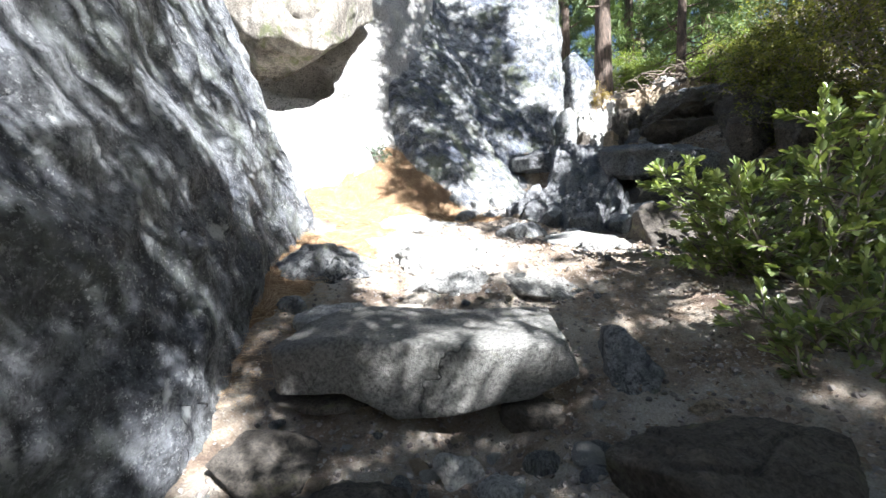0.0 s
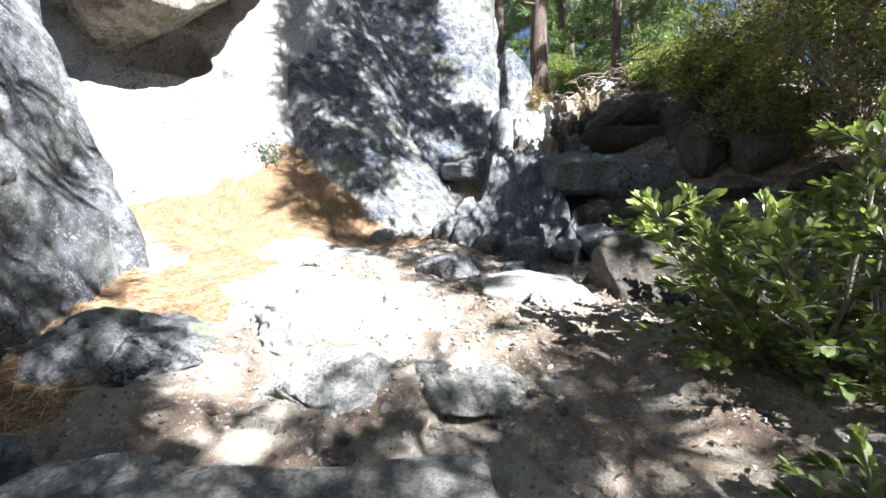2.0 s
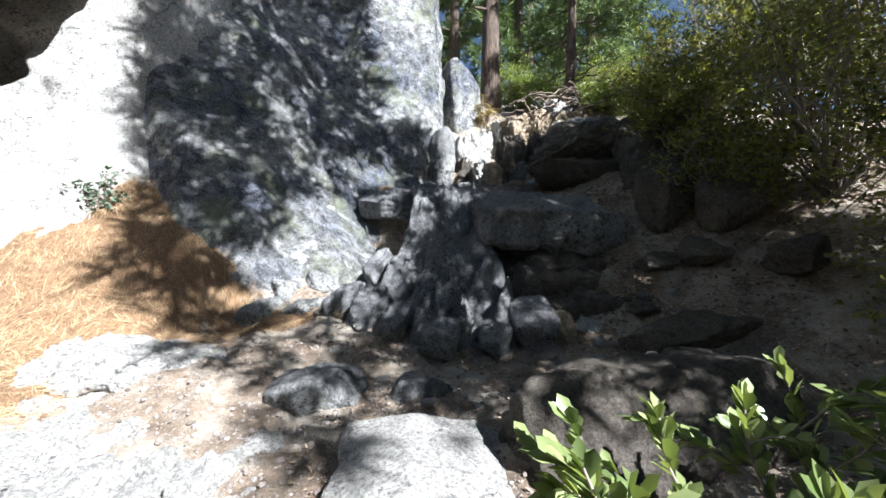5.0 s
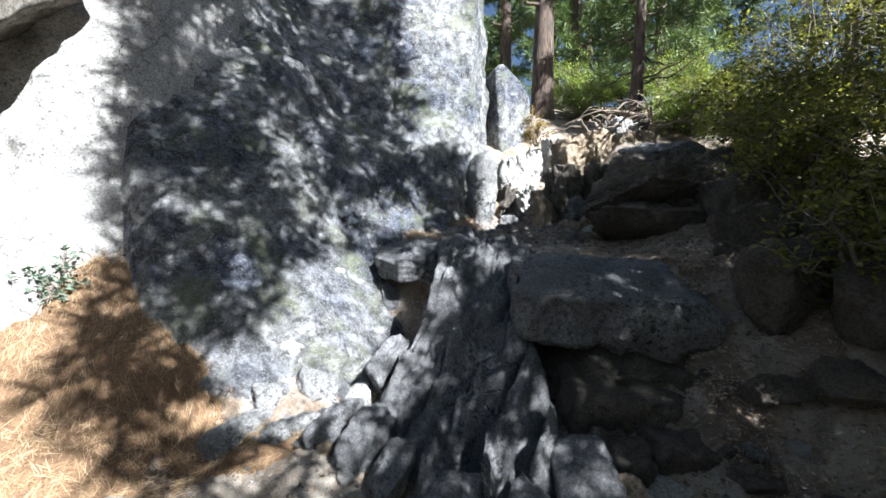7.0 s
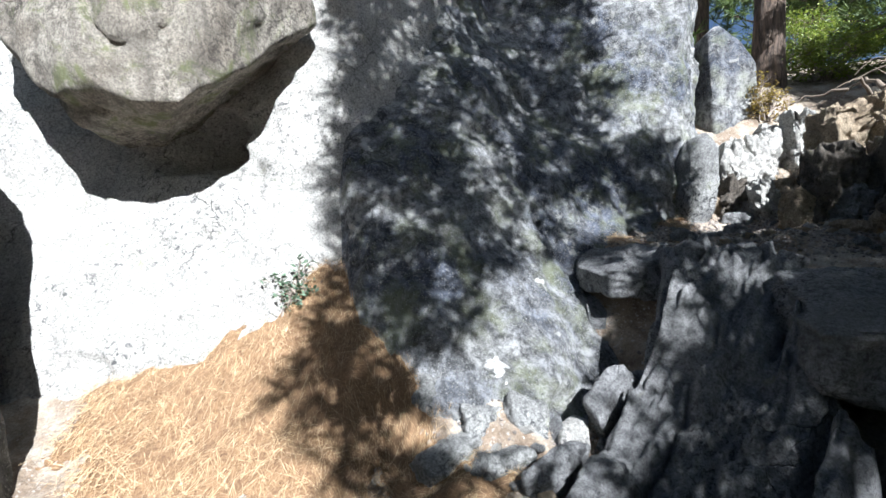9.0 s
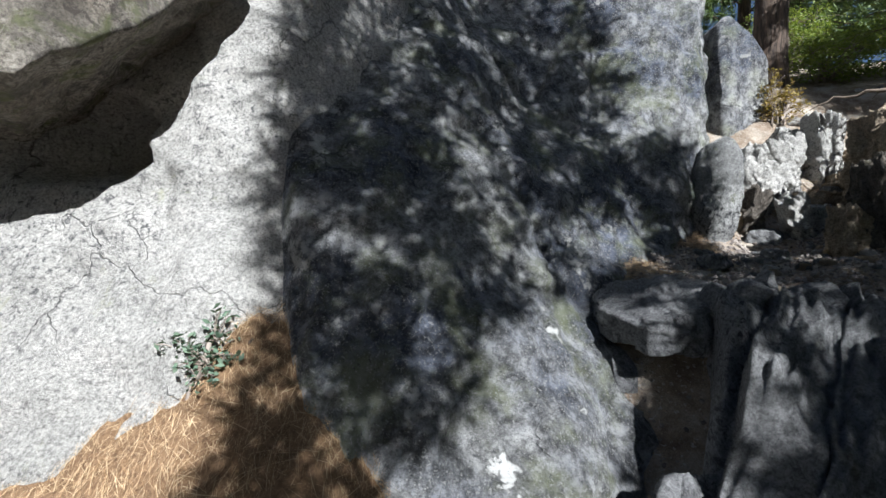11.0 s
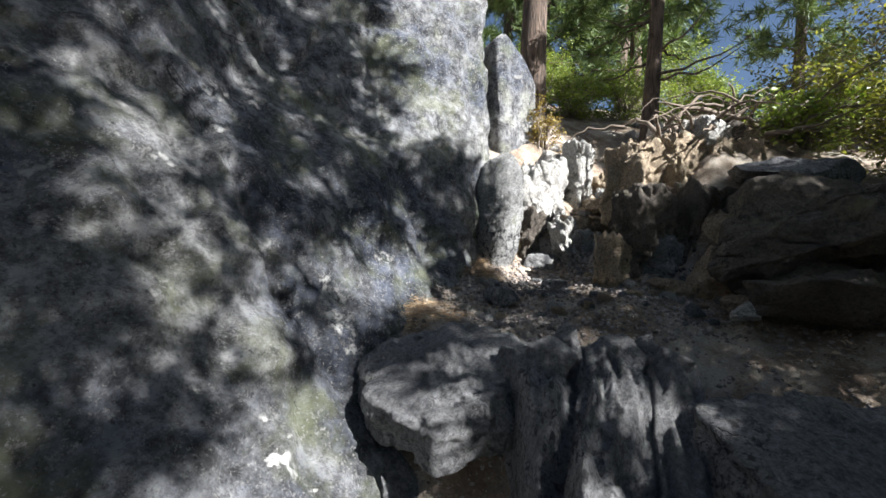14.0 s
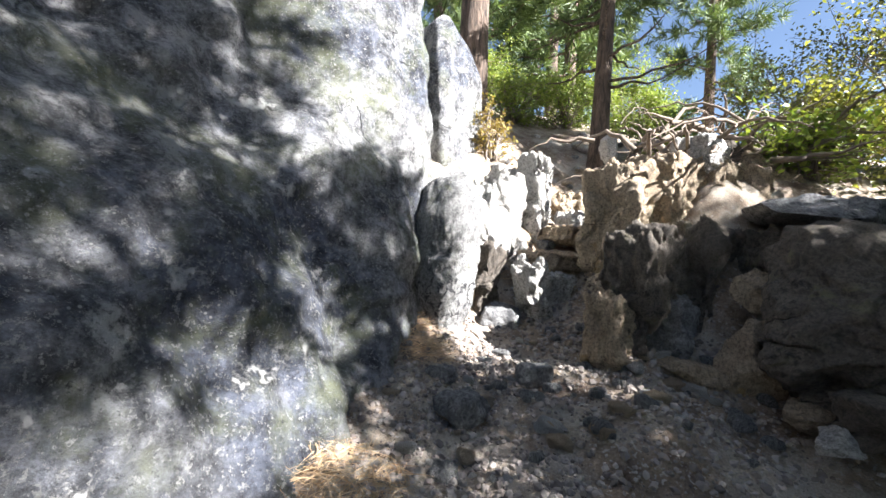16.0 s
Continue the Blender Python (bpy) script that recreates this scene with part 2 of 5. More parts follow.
def ridge(p, scale, octaves=3, seed=0):
    p = np.asarray(p, float) * scale + seed * 9.7
    out, a = 0, 1.0
    for _ in range(octaves):
        out = out + a * (1 - 2 * np.abs(vnoise(p)))
        p, a = p * 2.1 + 3.1, a * 0.5
    return out


def mesh_of(name, verts, faces, mat, smooth=False):
    """faces: an array of triangles or quads."""
    me = bpy.data.meshes.new(name)
    verts, faces = np.asarray(verts, np.float32), np.asarray(faces, np.int32)
    k = faces.shape[1]
    me.vertices.add(len(verts))
    me.vertices.foreach_set("co", verts.ravel())
    me.loops.add(faces.size)
    me.loops.foreach_set("vertex_index", faces.ravel())
    me.polygons.add(len(faces))
    me.polygons.foreach_set("loop_start", np.arange(len(faces), dtype=np.int32) * k)
    me.polygons.foreach_set("use_smooth", np.full(len(faces), smooth))
    me.update(calc_edges=True)
    me.materials.append(mat)
    return me


def part(name, me, parent=None, label=""):
    ob = new(name, me)
    if parent:
        ob.parent = parent
    return tagged(ob, label)


def grid_faces(nu, nv):
    i = np.arange(nu - 1)[:, None] * nv + np.arange(nv - 1)[None]
    i = i.ravel()
    return np.stack([i, i + nv, i + nv + 1, i + 1], 1)


SPHERES = {}


def sphere(level):
    if level not in SPHERES:
        bm = bmesh.new()
        bmesh.ops.create_icosphere(bm, subdivisions=level, radius=1.0)
        bm.verts.ensure_lookup_table()
        SPHERES[level] = (np.array([v.co[:] for v in bm.verts]), np.array([[v.index for v in f.verts] for f in bm.faces]))
        bm.free()
    return SPHERES[level]


def boulder_mesh(name, size, mat, seed, level=4, facets=13, cut=0.80, rough=0.07, bed=0.0, square=2.6, ribs=0.0):
    """A broken stone of the given half sizes: rounded block, cut by planes, then roughened; bed: depth of the bedding grooves."""
    rng = np.random.RandomState(seed)
    v, f = sphere(level)
    d = v / (np.abs(v) ** square).sum(1)[:, None] ** (1 / square)
    for _ in range(facets):
        n = rng.normal(size=3)
        n /= np.linalg.norm(n)
        h = cut * rng.uniform(0.82, 1.2)
        over = d @ n - h
        d = d - np.where(over > 0, over * 0.985, 0)[:, None] * n
    size = np.array(size, float)
    p = d * size
    s = size.mean()
    nrm = d / np.linalg.norm(d, axis=1)[:, None]
    q = p / s
    p = p + nrm * (s * rough * (fbm(q, 1.3, 3, 0.5, seed) + 0.55 * fbm(q, 5.0, 3, 0.55, seed + 3)))[:, None]
    p = p + nrm * (0.014 * np.minimum(0, ridge(p, 5.0, 3, seed) - 0.4) + 0.10 * s * rough * fbm(q, 16.0, 2, 0.6, seed + 5))[:, None]
    step = np.floor(3.0 * vnoise(q * 2.6 + seed * 1.7)) / 3.0
    p = p + nrm * (0.35 * s * rough * step)[:, None]
    if level >= 5 and square < 15:
        g = np.abs(vnoise(q * (1.5, 1.5, 2.2) + seed * 3.1)) + 0.02 * vnoise(q * 14.0)
        p = p - nrm * (0.07 * s * np.exp(-(g / 0.035) ** 2))[:, None]
    if ribs:
        w = np.stack([p[:, 0] * 5.5, p[:, 1] * 0.9, p[:, 2] * 1.6], 1)
        p = p + nrm * (ribs * (1.0 - 2.4 * np.abs(vnoise(w + seed * 2.1)) + 0.35 * vnoise(w * 2.7 + 4.0)))[:, None]
    if bed:
        w = vnoise(np.stack([p[:, 0] * 1.1, p[:, 1] * 1.1, p[:, 2] * 9.0], 1) + seed * 3.3)
        p = p - nrm * (bed * np.maximum(0, w - 0.1))[:, None]
    return mesh_of(name, p, f, mat, smooth=level >= 4)


def slab_mesh(name, outline, depth, mat, seed, level=6, square=7.0, rough=0.03, bed=0.0, slope=0.0, crag=0.0):
    """A broken slab: its outline in x and z about the origin, carried through the depth in y; slope tapers it towards the back."""
    v, f = sphere(level)
    v = v[:, [0, 2, 1]]
    f = f[:, ::-1]
    a = np.arctan2(v[:, 2], v[:, 0])
    o = np.array(outline, float)
    k = np.linspace(0, 1, 24, endpoint=False)[None, :, None]
    o = (o[:, None] * (1 - k) + np.roll(o, -1, 0)[:, None] * k).reshape(-1, 2)
    oa = np.arctan2(o[:, 1], o[:, 0])
    order = np.argsort(oa)
    r = np.interp(a, oa[order], np.hypot(o[:, 0], o[:, 1])[order], period=2 * np.pi)
    rho = np.hypot(v[:, 0], v[:, 2])
    s = (rho ** square + np.abs(v[:, 1]) ** square) ** (1 / square) + 1e-9
    d = v / s[:, None]
    size = float(np.hypot(o[:, 0], o[:, 1]).mean())
    p = np.stack([r * d[:, 0], depth * d[:, 1], r * d[:, 2]], 1)
    p[:, [0, 2]] *= (1 - slope * d[:, 1])[:, None]
    n = np.stack([v[:, 0], 1.4 * v[:, 1] * (rho < 0.75), v[:, 2]], 1)
    n /= np.linalg.norm(n, axis=1)[:, None] + 1e-9
    step = np.floor(3.0 * vnoise(p * 3.1 / size + seed * 1.3)) / 3.0
    off = size * rough * (fbm(p / size, 1.6, 5, 0.55, seed) + 0.6 * step + 0.4 * np.minimum(0, ridge(p / size, 3.0, 3, seed) - 0.3))
    if crag:
        q = p + 0.05 * size * fbm(p / size, 4.0, 2, 0.5, seed + 4)[:, None]
        plates = np.floor(4 * vnoise(q * (3.4 / size, 3.4 / size, 1.7 / size) + seed)) / 4 + 0.5 * np.floor(4 * vnoise(q * (8 / size, 8 / size, 4 / size) + seed)) / 4
        off = off + crag * size * plates
    if bed:
        w = vnoise(np.stack([p[:, 0] * 1.2, p[:, 1] * 1.2, p[:, 2] * 11.0], 1) + seed * 3.3)
        off = off - bed * np.maximum(0, w - 0.1)
    return mesh_of(name, p + n * off[:, None], f, mat, True)


def slab(at, outline, depth, mat, label, seed, rot=(0, 0, 0), name="boulder", group="", **shape):
    ob = new(name, slab_mesh(name, outline, depth, mat, seed, **shape))
    ob.matrix_world = pose(*at, *rot)
    return tagged(ob, label, "rock", group)


def jagged(half, high, seed, spikes=9):
    """The outline of a split block, uneven along its top."""
    r = np.random.RandomState(seed)
    top = [(half * u, high * (0.8 + 0.3 * r.rand())) for u in np.linspace(0.9, -0.9, spikes)]
    side = [(-half * (0.9 + 0.2 * r.rand()), -high * v) for v in (-0.3, 0.2, 0.7)]
    foot = [(half * u, -high * (1.0 + 0.15 * r.rand())) for u in (-0.6, 0.0, 0.6)]
    return top + side + foot + [(half * (0.9 + 0.2 * r.rand()), -high * v) for v in (0.7, 0.2, -0.3)]


def boulder(at, size, mat, label, seed, rot=(0, 0, 0), name="boulder", group="", **shape):
    me = boulder_mesh(name, size, mat, seed, **shape)
    ob = new(name, me)
    ob.matrix_world = pose(*at, *rot)
    return tagged(ob, label, "rock", group)


# ------------------------------------------------------------------ ground
LOWER = [  # the lower trail
    (0, -3, -0.6), (0, 0, 0.05), (0.2, 1.2, 0.2), (-1.0, 1.9, 0.32), (0.4, 2.1, 0.28), (-0.4, 2.15, 0.3), (1.3, 1.9, 0.5), (0.2, 2.5, 0.40), (-0.6, 2.5, 0.42), (0.2, 2.85, 0.84), (1.3, 3.0, 0.95),
    (2.3, 3.0, 1.1), (-1.1, 2.9, 0.82), (-1.2, 3.7, 1.2), (0.1, 3.4, 1.03), (1.0, 4.0, 1.33), (-0.1, 4.6, 1.42), (-1.0, 4.7, 1.5), (1.9, 4.2, 1.42),
    (1.4, 5.1, 1.55), (2.6, 5.4, 1.56), (4.0, 5.0, 1.8), (0.4, 5.8, 1.78), (-1.2, 5.7, 1.85), (1.0, 6.6, 2.0), (2.8, 6.2, 1.85), (0.0, 6.4, 1.95)]
UPPER = [  # the needle bank, the ledge above and the steps
    (-0.7, 6.25, 2.25), (-0.35, 6.55, 2.4), (0.0, 6.62, 2.2), (-0.8, 6.8, 2.85), (-1.0, 7.0, 3.15), (-1.7, 6.2, 2.3), (-2.3, 6.7, 2.6), (1.4, 7.6, 2.2), (2.3, 7.5, 2.35), (2.3, 8.25, 3.3), (1.6, 8.6, 3.38), (2.3, 8.8, 3.44),
    (3.2, 8.7, 3.56), (2.1, 9.5, 3.6), (3.5, 9.6, 3.66), (3.2, 10.3, 3.8), (4.1, 10.2, 4.05), (4.1, 9.1, 3.8), (4.9, 10.4, 4.4), (5.3, 11.6, 4.75), (6.2, 12.5, 5.4), (4.8, 9.4, 4.9),
    (5.6, 9.9, 5.3), (4.2, 12.4, 6.0), (5.0, 14.0, 6.9), (8.0, 13.0, 6.5), (4.6, 7.4, 3.5), (6.5, 7.0, 4.2), (4.4, 8.5, 3.6), (4.95, 8.75, 4.1)]
FAR = [(30, 30, 13), (-30, 30, 11), (30, -30, -3), (-30, -30, -6), (0, 45, 17), (9, 0, 1.5), (-9, 0, 1), (-9, 10, 4)]
ANCHOR = np.array(LOWER + UPPER + FAR, float)


def kernel(a, b):
    r = np.sqrt(((a[:, None, :2] - b[None, :, :2]) ** 2).sum(-1) + 0.05)
    return r


WEIGHT = np.linalg.solve(kernel(ANCHOR, ANCHOR) + 0.02 * np.eye(len(ANCHOR)), ANCHOR[:, 2] - ANCHOR[:, 2].mean())


def ground_z(x, y):
    """The height of the ground, without its fine unevenness."""
    x, y = np.atleast_1d(np.asarray(x, float)), np.atleast_1d(np.asarray(y, float))
    q = np.stack([np.clip(x, -30, 30), np.clip(y, -30, 45)], 1)
    out = np.empty(len(q))
    for k in range(0, len(q), 20000):
        out[k:k + 20000] = kernel(q[k:k + 20000], ANCHOR) @ WEIGHT
    return out + ANCHOR[:, 2].mean()


def gz(x, y):
    return float(ground_z(x, y)[0])


def rough_z(x, y):
    p = np.stack([np.atleast_1d(x), np.atleast_1d(y), np.zeros(np.size(x))], 1)
    return ground_z(x, y) + 0.045 * fbm(p, 2.2, 5, 0.6, 2) + 0.03 * np.maximum(0, ridge(p, 3.6, 3, 5))


def axis(lo, hi, step, far):
    core = np.arange(lo, hi + step / 2, step)
    out, d, s = [], 0.0, step
    while d < far:
        s *= 1.25
        d += s
        out.append(d)
    out = np.array(out)
    return np.r_[lo - out[::-1], core, hi + out]


def build_ground():
    gx, gy = axis(-3.0, 6.5, 0.045, 900), axis(0.0, 13.0, 0.045, 900)
    x, y = [a.ravel() for a in np.meshgrid(gx, gy, indexing="ij")]
    me = mesh_of("ground", np.stack([x, y, rough_z(x, y)], 1), grid_faces(len(gx), len(gy)), SOIL, True)
    tagged(new("ground", me), "pale rocky dirt trail climbing between boulders", "ground", kind="structure")


build_ground()


# ------------------------------------------------------------------ rock walls
def polyline(points, n):
    p = np.array(points, float)
    d = np.r_[0, np.cumsum(np.linalg.norm(np.diff(p, axis=0), axis=1))]
    s = np.linspace(0, d[-1], n)
    out = np.stack([np.interp(s, d, p[:, k]) for k in range(p.shape[1])], 1)
    for _ in range(max(2, n // 40)):
        out[1:-1] = 0.25 * out[:-2] + 0.5 * out[1:-1] + 0.25 * out[2:]
    return out


def rock_wall(name, plan, heights, lean, mat, label, seed, step=0.04, amp=0.10, back=(0, 3), ribs=0.0, away=None, pits=(), groove=0.07):
    """A leaning face of rock. plan: its line at height zero of the lean; lean(s, z): how far it lies back; back: the way behind it."""
    length = np.linalg.norm(np.diff(np.array(plan), axis=0), axis=1).sum()
    nu, nv = int(length / step), int((heights[1] - heights[0]) / step)
    line = polyline(plan, nu)
    tang = np.gradient(line, axis=0)
    for _ in range(30):
        tang[1:-1] = 0.25 * tang[:-2] + 0.5 * tang[1:-1] + 0.25 * tang[2:]
    tang /= np.linalg.norm(tang, axis=1)[:, None]
    inward = np.stack([-tang[:, 1], tang[:, 0]], 1)
    if away:
        inward[:] = np.array(away) / np.hypot(*away)
    z = np.linspace(*heights, nv)
    s = np.linspace(0, 1, nu)
    S, Z = np.meshgrid(s, z, indexing="ij")
    L = lean(S, Z)
    P = np.stack([line[:, None, 0] + inward[:, None, 0] * L, line[:, None, 1] + inward[:, None, 1] * L, Z], -1).reshape(-1, 3)
    off = amp * (fbm(P, 0.9, 4, 0.5, seed) + 0.35 * fbm(P, 4.5, 4, 0.55, seed + 1)) + 0.03 * np.minimum(0, ridge(P, 1.7, 3, seed) - 0.55) + 0.010 * np.minimum(0, ridge(P, 6.0, 3, seed + 2) - 0.2)
    g = np.abs(vnoise(P * (0.9, 0.9, 0.4) + seed * 5.3)) + 0.03 * vnoise(P * 7.0)
    off = off + groove * np.exp(-(g / 0.035) ** 2) * (fbm(P, 0.5, 2, 0.5, seed + 9) > -0.1)
    if ribs:
        q = np.stack([P[:, 0] * 3.2, P[:, 1] * 3.2, P[:, 2] * 0.5], 1)
        off = off + ribs * fbm(q, 1.0, 3, 0.5, seed + 7)
    for cx, cy, cz, r, h, depth in pits:
        d = np.sqrt(((P[:, 0] - cx) ** 2 + (P[:, 1] - cy) ** 2) / r ** 2 + ((P[:, 2] - cz) / h) ** 2)
        off = off + depth * np.clip(1.6 - 1.6 * (d + 0.25 * vnoise(P * 4.0)), 0, 1)
    IN = np.repeat(inward, nv, axis=0)
    P[:, :2] += IN * off[:, None]
    n0 = len(P)
    rear = P.copy()
    rear[:, 0] += back[0]
    rear[:, 1] += back[1]
    f = grid_faces(nu, nv)
    idx = np.arange(n0).reshape(nu, nv)
    ring = np.r_[idx[:, 0], idx[-1, 1:], idx[-2::-1, -1], idx[0, -2:0:-1]]
    nxt = np.roll(ring, -1)
    side = np.stack([ring, ring + n0, nxt + n0, nxt], 1)
    me = mesh_of(name, np.r_[P, rear], np.r_[f, f[:, ::-1] + n0, side], mat, True)
    return tagged(new(name, me), label, "rock", kind="structure")


def main_lean(s, z):
    d = z - 3.9
    k = 0.64 - 0.58 * np.clip((s - 0.42) / 0.27, 0, 1)
    low = k - 0.2 * np.clip((0.3 - s) / 0.12, 0, 1)
    return np.where(d < 0, low * d, k * np.minimum(d, 1.2) + 0.7 * k * np.maximum(d - 1.2, 0))


rock_wall("cliff_main", [(-1.3, 8.3), (-1.24, 7.75), (-1.12, 7.4), (-0.82, 7.16), (-0.3, 7.36), (0.3, 7.8), (0.85, 8.5), (1.4, 9.1), (1.96, 9.62), (2.4, 10.05), (2.8, 10.5), (3.05, 11.1), (3.28, 11.85), (3.22, 12.2), (3.3, 13.4)],
          (0.9, 9.5), main_lean, CLIFF, "huge leaning grey rock face dappled with tree shade", 3, back=(-1.8, 2.2), ribs=0.035, amp=0.12, step=0.03, away=(-0.62, 0.78),
          pits=[(3.25, 12.15, 6.5, 0.2, 0.6, 0.5), (1.0, 8.5, 3.3, 0.12, 0.3, 0.08), (-1.05, 7.45, 5.0, 0.2, 0.3, 0.6)])
rock_wall("cliff_pale", [(-5.2, 5.6), (-3.6, 6.35), (-2.2, 6.75), (-1.25, 6.95), (-0.7, 7.6)], (1.2, 9.0),
          lambda s, z: np.where(z < 4.0, 0.55 * (z - 3.4), 0.33 + 0.3 * (z - 4.0)), ROCK_PALE, "sunlit white limestone face above the needle bank", 8, back=(0.5, 3),
          away=(0.1, 1.0), pits=[(-1.0, 7.35, 5.0, 0.2, 0.3, 0.8), (-2.5, 6.95, 4.5, 0.58, 0.45, 0.7)])
rock_wall("cliff_near", [(-1.0, -3.0), (-1.15, -0.5), (-1.2, 1.0), (-1.2, 2.0), (-1.4, 3.0), (-1.5, 4.0), (-1.52, 4.9), (-2.0, 5.4), (-2.9, 5.7)], (-1.5, 4.7),
          lambda s, z: np.where(z < 1.4, 0.10 * (z - 1.4), 0.36 * (z - 1.4)), CLIFF_NEAR, "big dark lichen-spotted boulder beside the trail", 5, back=(-3, 0.2), amp=0.11, groove=0.025, away=(-1, 0.05))

# ------------------------------------------------------------------ boulders
boulder((-2.75, 6.72, 5.75), (1.5, 0.85, 1.3), ROCK_MOSS, "brown mossy chockstone wedged above the pale face", 11, (0, -7, 0), level=6, facets=9, cut=0.98, square=5, rough=0.045, bed=0.02)
slab((-0.05, 2.58, 0.74), ((-0.82, 0.10), (-0.80, -0.15), (-0.42, -0.13), (-0.1, -0.27), (0.3, -0.20), (0.62, -0.11), (0.84, 0.03), (0.78, 0.20), (0.3, 0.18), (-0.4, 0.19), (-0.62, 0.16)), 0.37, ROCK_SLAB,
     "long flat grey step slab across the trail", 12, (9, 1, -3), "step_slab", level=7, square=14, rough=0.028, bed=0.012)
boulder((0.15, 1.98, 0.30), (0.12, 0.08, 0.09), ROCK_PALE, "pale broken stone under the slab", 113, (0, 10, 15), square=4)
boulder((0.58, 2.35, 0.42), (0.2, 0.16, 0.15), ROCK_BROWN, "dark stone under the slab", 114, (0, 0, 20), level=5)
boulder((-0.75, 2.0, 0.32), (0.3, 0.22, 0.13), ROCK_BROWN, "tan rock at the foot of the boulder", 115, (0, 8, 10), level=5)
boulder((-0.35, 1.75, 0.22), (0.34, 0.24, 0.12), ROCK_BROWN, "flat brown rock in the trail", 116, (4, 0, 30), level=5)
boulder((0.35, 1.85, 0.28), (0.12, 0.1, 0.09), ROCK_PALE, "pale stone in the trail", 117, (4, 0, 30))
boulder((0.75, 1.9, 0.32), (0.14, 0.11, 0.1), ROCK_GREY, "grey stone in the trail", 118, (4, 0, 60))
boulder((-0.55, 2.58, 0.50), (0.42, 0.3, 0.06), ROCK_BROWN, "thin broken shelf of rock under the slab", 112, (4, 3, -3), square=5)
boulder((1.14, 2.52, 0.58), (0.19, 0.28, 0.31), ROCK_GREY, "upright grey stone at the end of the slab", 13, (0, 8, 5), square=4, level=5)
boulder((1.27, 1.62, 0.36), (0.52, 0.36, 0.25), ROCK_BROWN, "low rounded brown-grey rock beside the trail", 14, (0, 0, 10), level=6, square=4)
boulder((1.38, 2.1, 0.56), (0.12, 0.09, 0.06), ROCK_TAN, "small tan stone on leaf litter", 15)
boulder((-1.08, 3.10, 0.93), (0.12, 0.11, 0.11), ROCK_GREY, "small round grey stone beside the boulder", 16)
boulder((-0.72, 2.95, 0.88), (0.28, 0.17, 0.10), ROCK_PALE, "pale broken stone behind the slab", 17, (5, -10, 25), level=5)
boulder((-1.12, 3.9, 1.16), (0.56, 0.46, 0.34), ROCK_GREY, "grey rock half buried in dry needles", 18, (0, -6, 12), level=6)
boulder((-0.25, 4.95, 1.50), (0.85, 0.62, 0.13), ROCK_PALE, "low pale bedrock showing through the trail", 121, (9, 3, 20), level=6, rough=0.14, square=3)
boulder((0.55, 4.55, 1.36), (0.5, 0.42, 0.10), ROCK_PALE, "low pale bedrock between the stones", 123, (9, 0, -10), level=6, rough=0.14, square=3)
boulder((-0.3, 5.6, 1.76), (0.6, 0.4, 0.1), ROCK_PALE, "low pale bedrock below the needle bank", 124, (14, 0, 10), level=6, rough=0.14, square=3)
for k, (x, y, z, a, b, c) in enumerate(((0.12, 6.80, 2.2, 0.2, 0.16, 0.24), (0.5, 6.85, 2.08, 0.2, 0.18, 0.2), (0.84, 6.92, 2.12, 0.16, 0.18, 0.22), (0.35, 6.5, 1.95, 0.24, 0.16, 0.12), (0.72, 6.55, 1.95, 0.2, 0.16, 0.1))):
    boulder((x, y, z), (a, b, c), ROCK_FOOT, "cracked grey block at the foot of the face", 180 + k, (-18, 6 * (k % 3) - 6, 38 + 5 * (k % 4)), group="cracked blocks at the foot", level=5, square=6, facets=12, cut=0.98, rough=0.09)
for k, (x, y, z, a, b, c, m, words) in enumerate((
        (4.78, 8.95, 4.45, 0.22, 0.2, 0.13, ROCK_BROWN, "brown block in the boulder pile"), (4.34, 8.84, 4.22, 0.17, 0.15, 0.14, ROCK_TAN, "yellowish block in the boulder pile"),
        (4.12, 8.74, 3.82, 0.16, 0.2, 0.25, ROCK_TAN, "yellowish upright block in the boulder pile"), (4.25, 8.56, 4.02, 0.3, 0.2, 0.13, ROCK_BROWN, "dark brown block in the boulder pile"),
        (3.92, 8.97, 3.70, 0.2, 0.16, 0.07, ROCK_TAN, "flat tan stone beside the trail"), (2.5, 9.65, 3.64, 0.11, 0.09, 0.08, ROCK_GREY, "blue-grey stone on the trail"),
        (3.04, 9.40, 3.66, 0.13, 0.1, 0.09, ROCK_GREY, "blue-grey stone on the trail"), (2.46, 9.27, 3.58, 0.17, 0.12, 0.1, ROCK_GREY, "blue-grey stone on the trail"),
        (4.05, 8.45, 3.62, 0.16, 0.12, 0.08, ROCK_TAN, "tan stone at the foot of the pile"), (3.85, 8.25, 3.6, 0.12, 0.1, 0.07, ROCK_PALE, "pale stone at the foot of the pile"),
        (5.5, 10.05, 5.35, 0.5, 0.36, 0.3, ROCK_BROWN, "dark earthy mound under dead roots"), (5.0, 10.0, 5.2, 0.26, 0.2, 0.2, ROCK_PALE, "pale mossy rock on the bank"))):
    boulder((x, y, z), (a, b, c), m, words, 700 + k, (5, 8 - 4 * (k % 5), 25 * k), level=5, square=4, facets=16, rough=0.11)
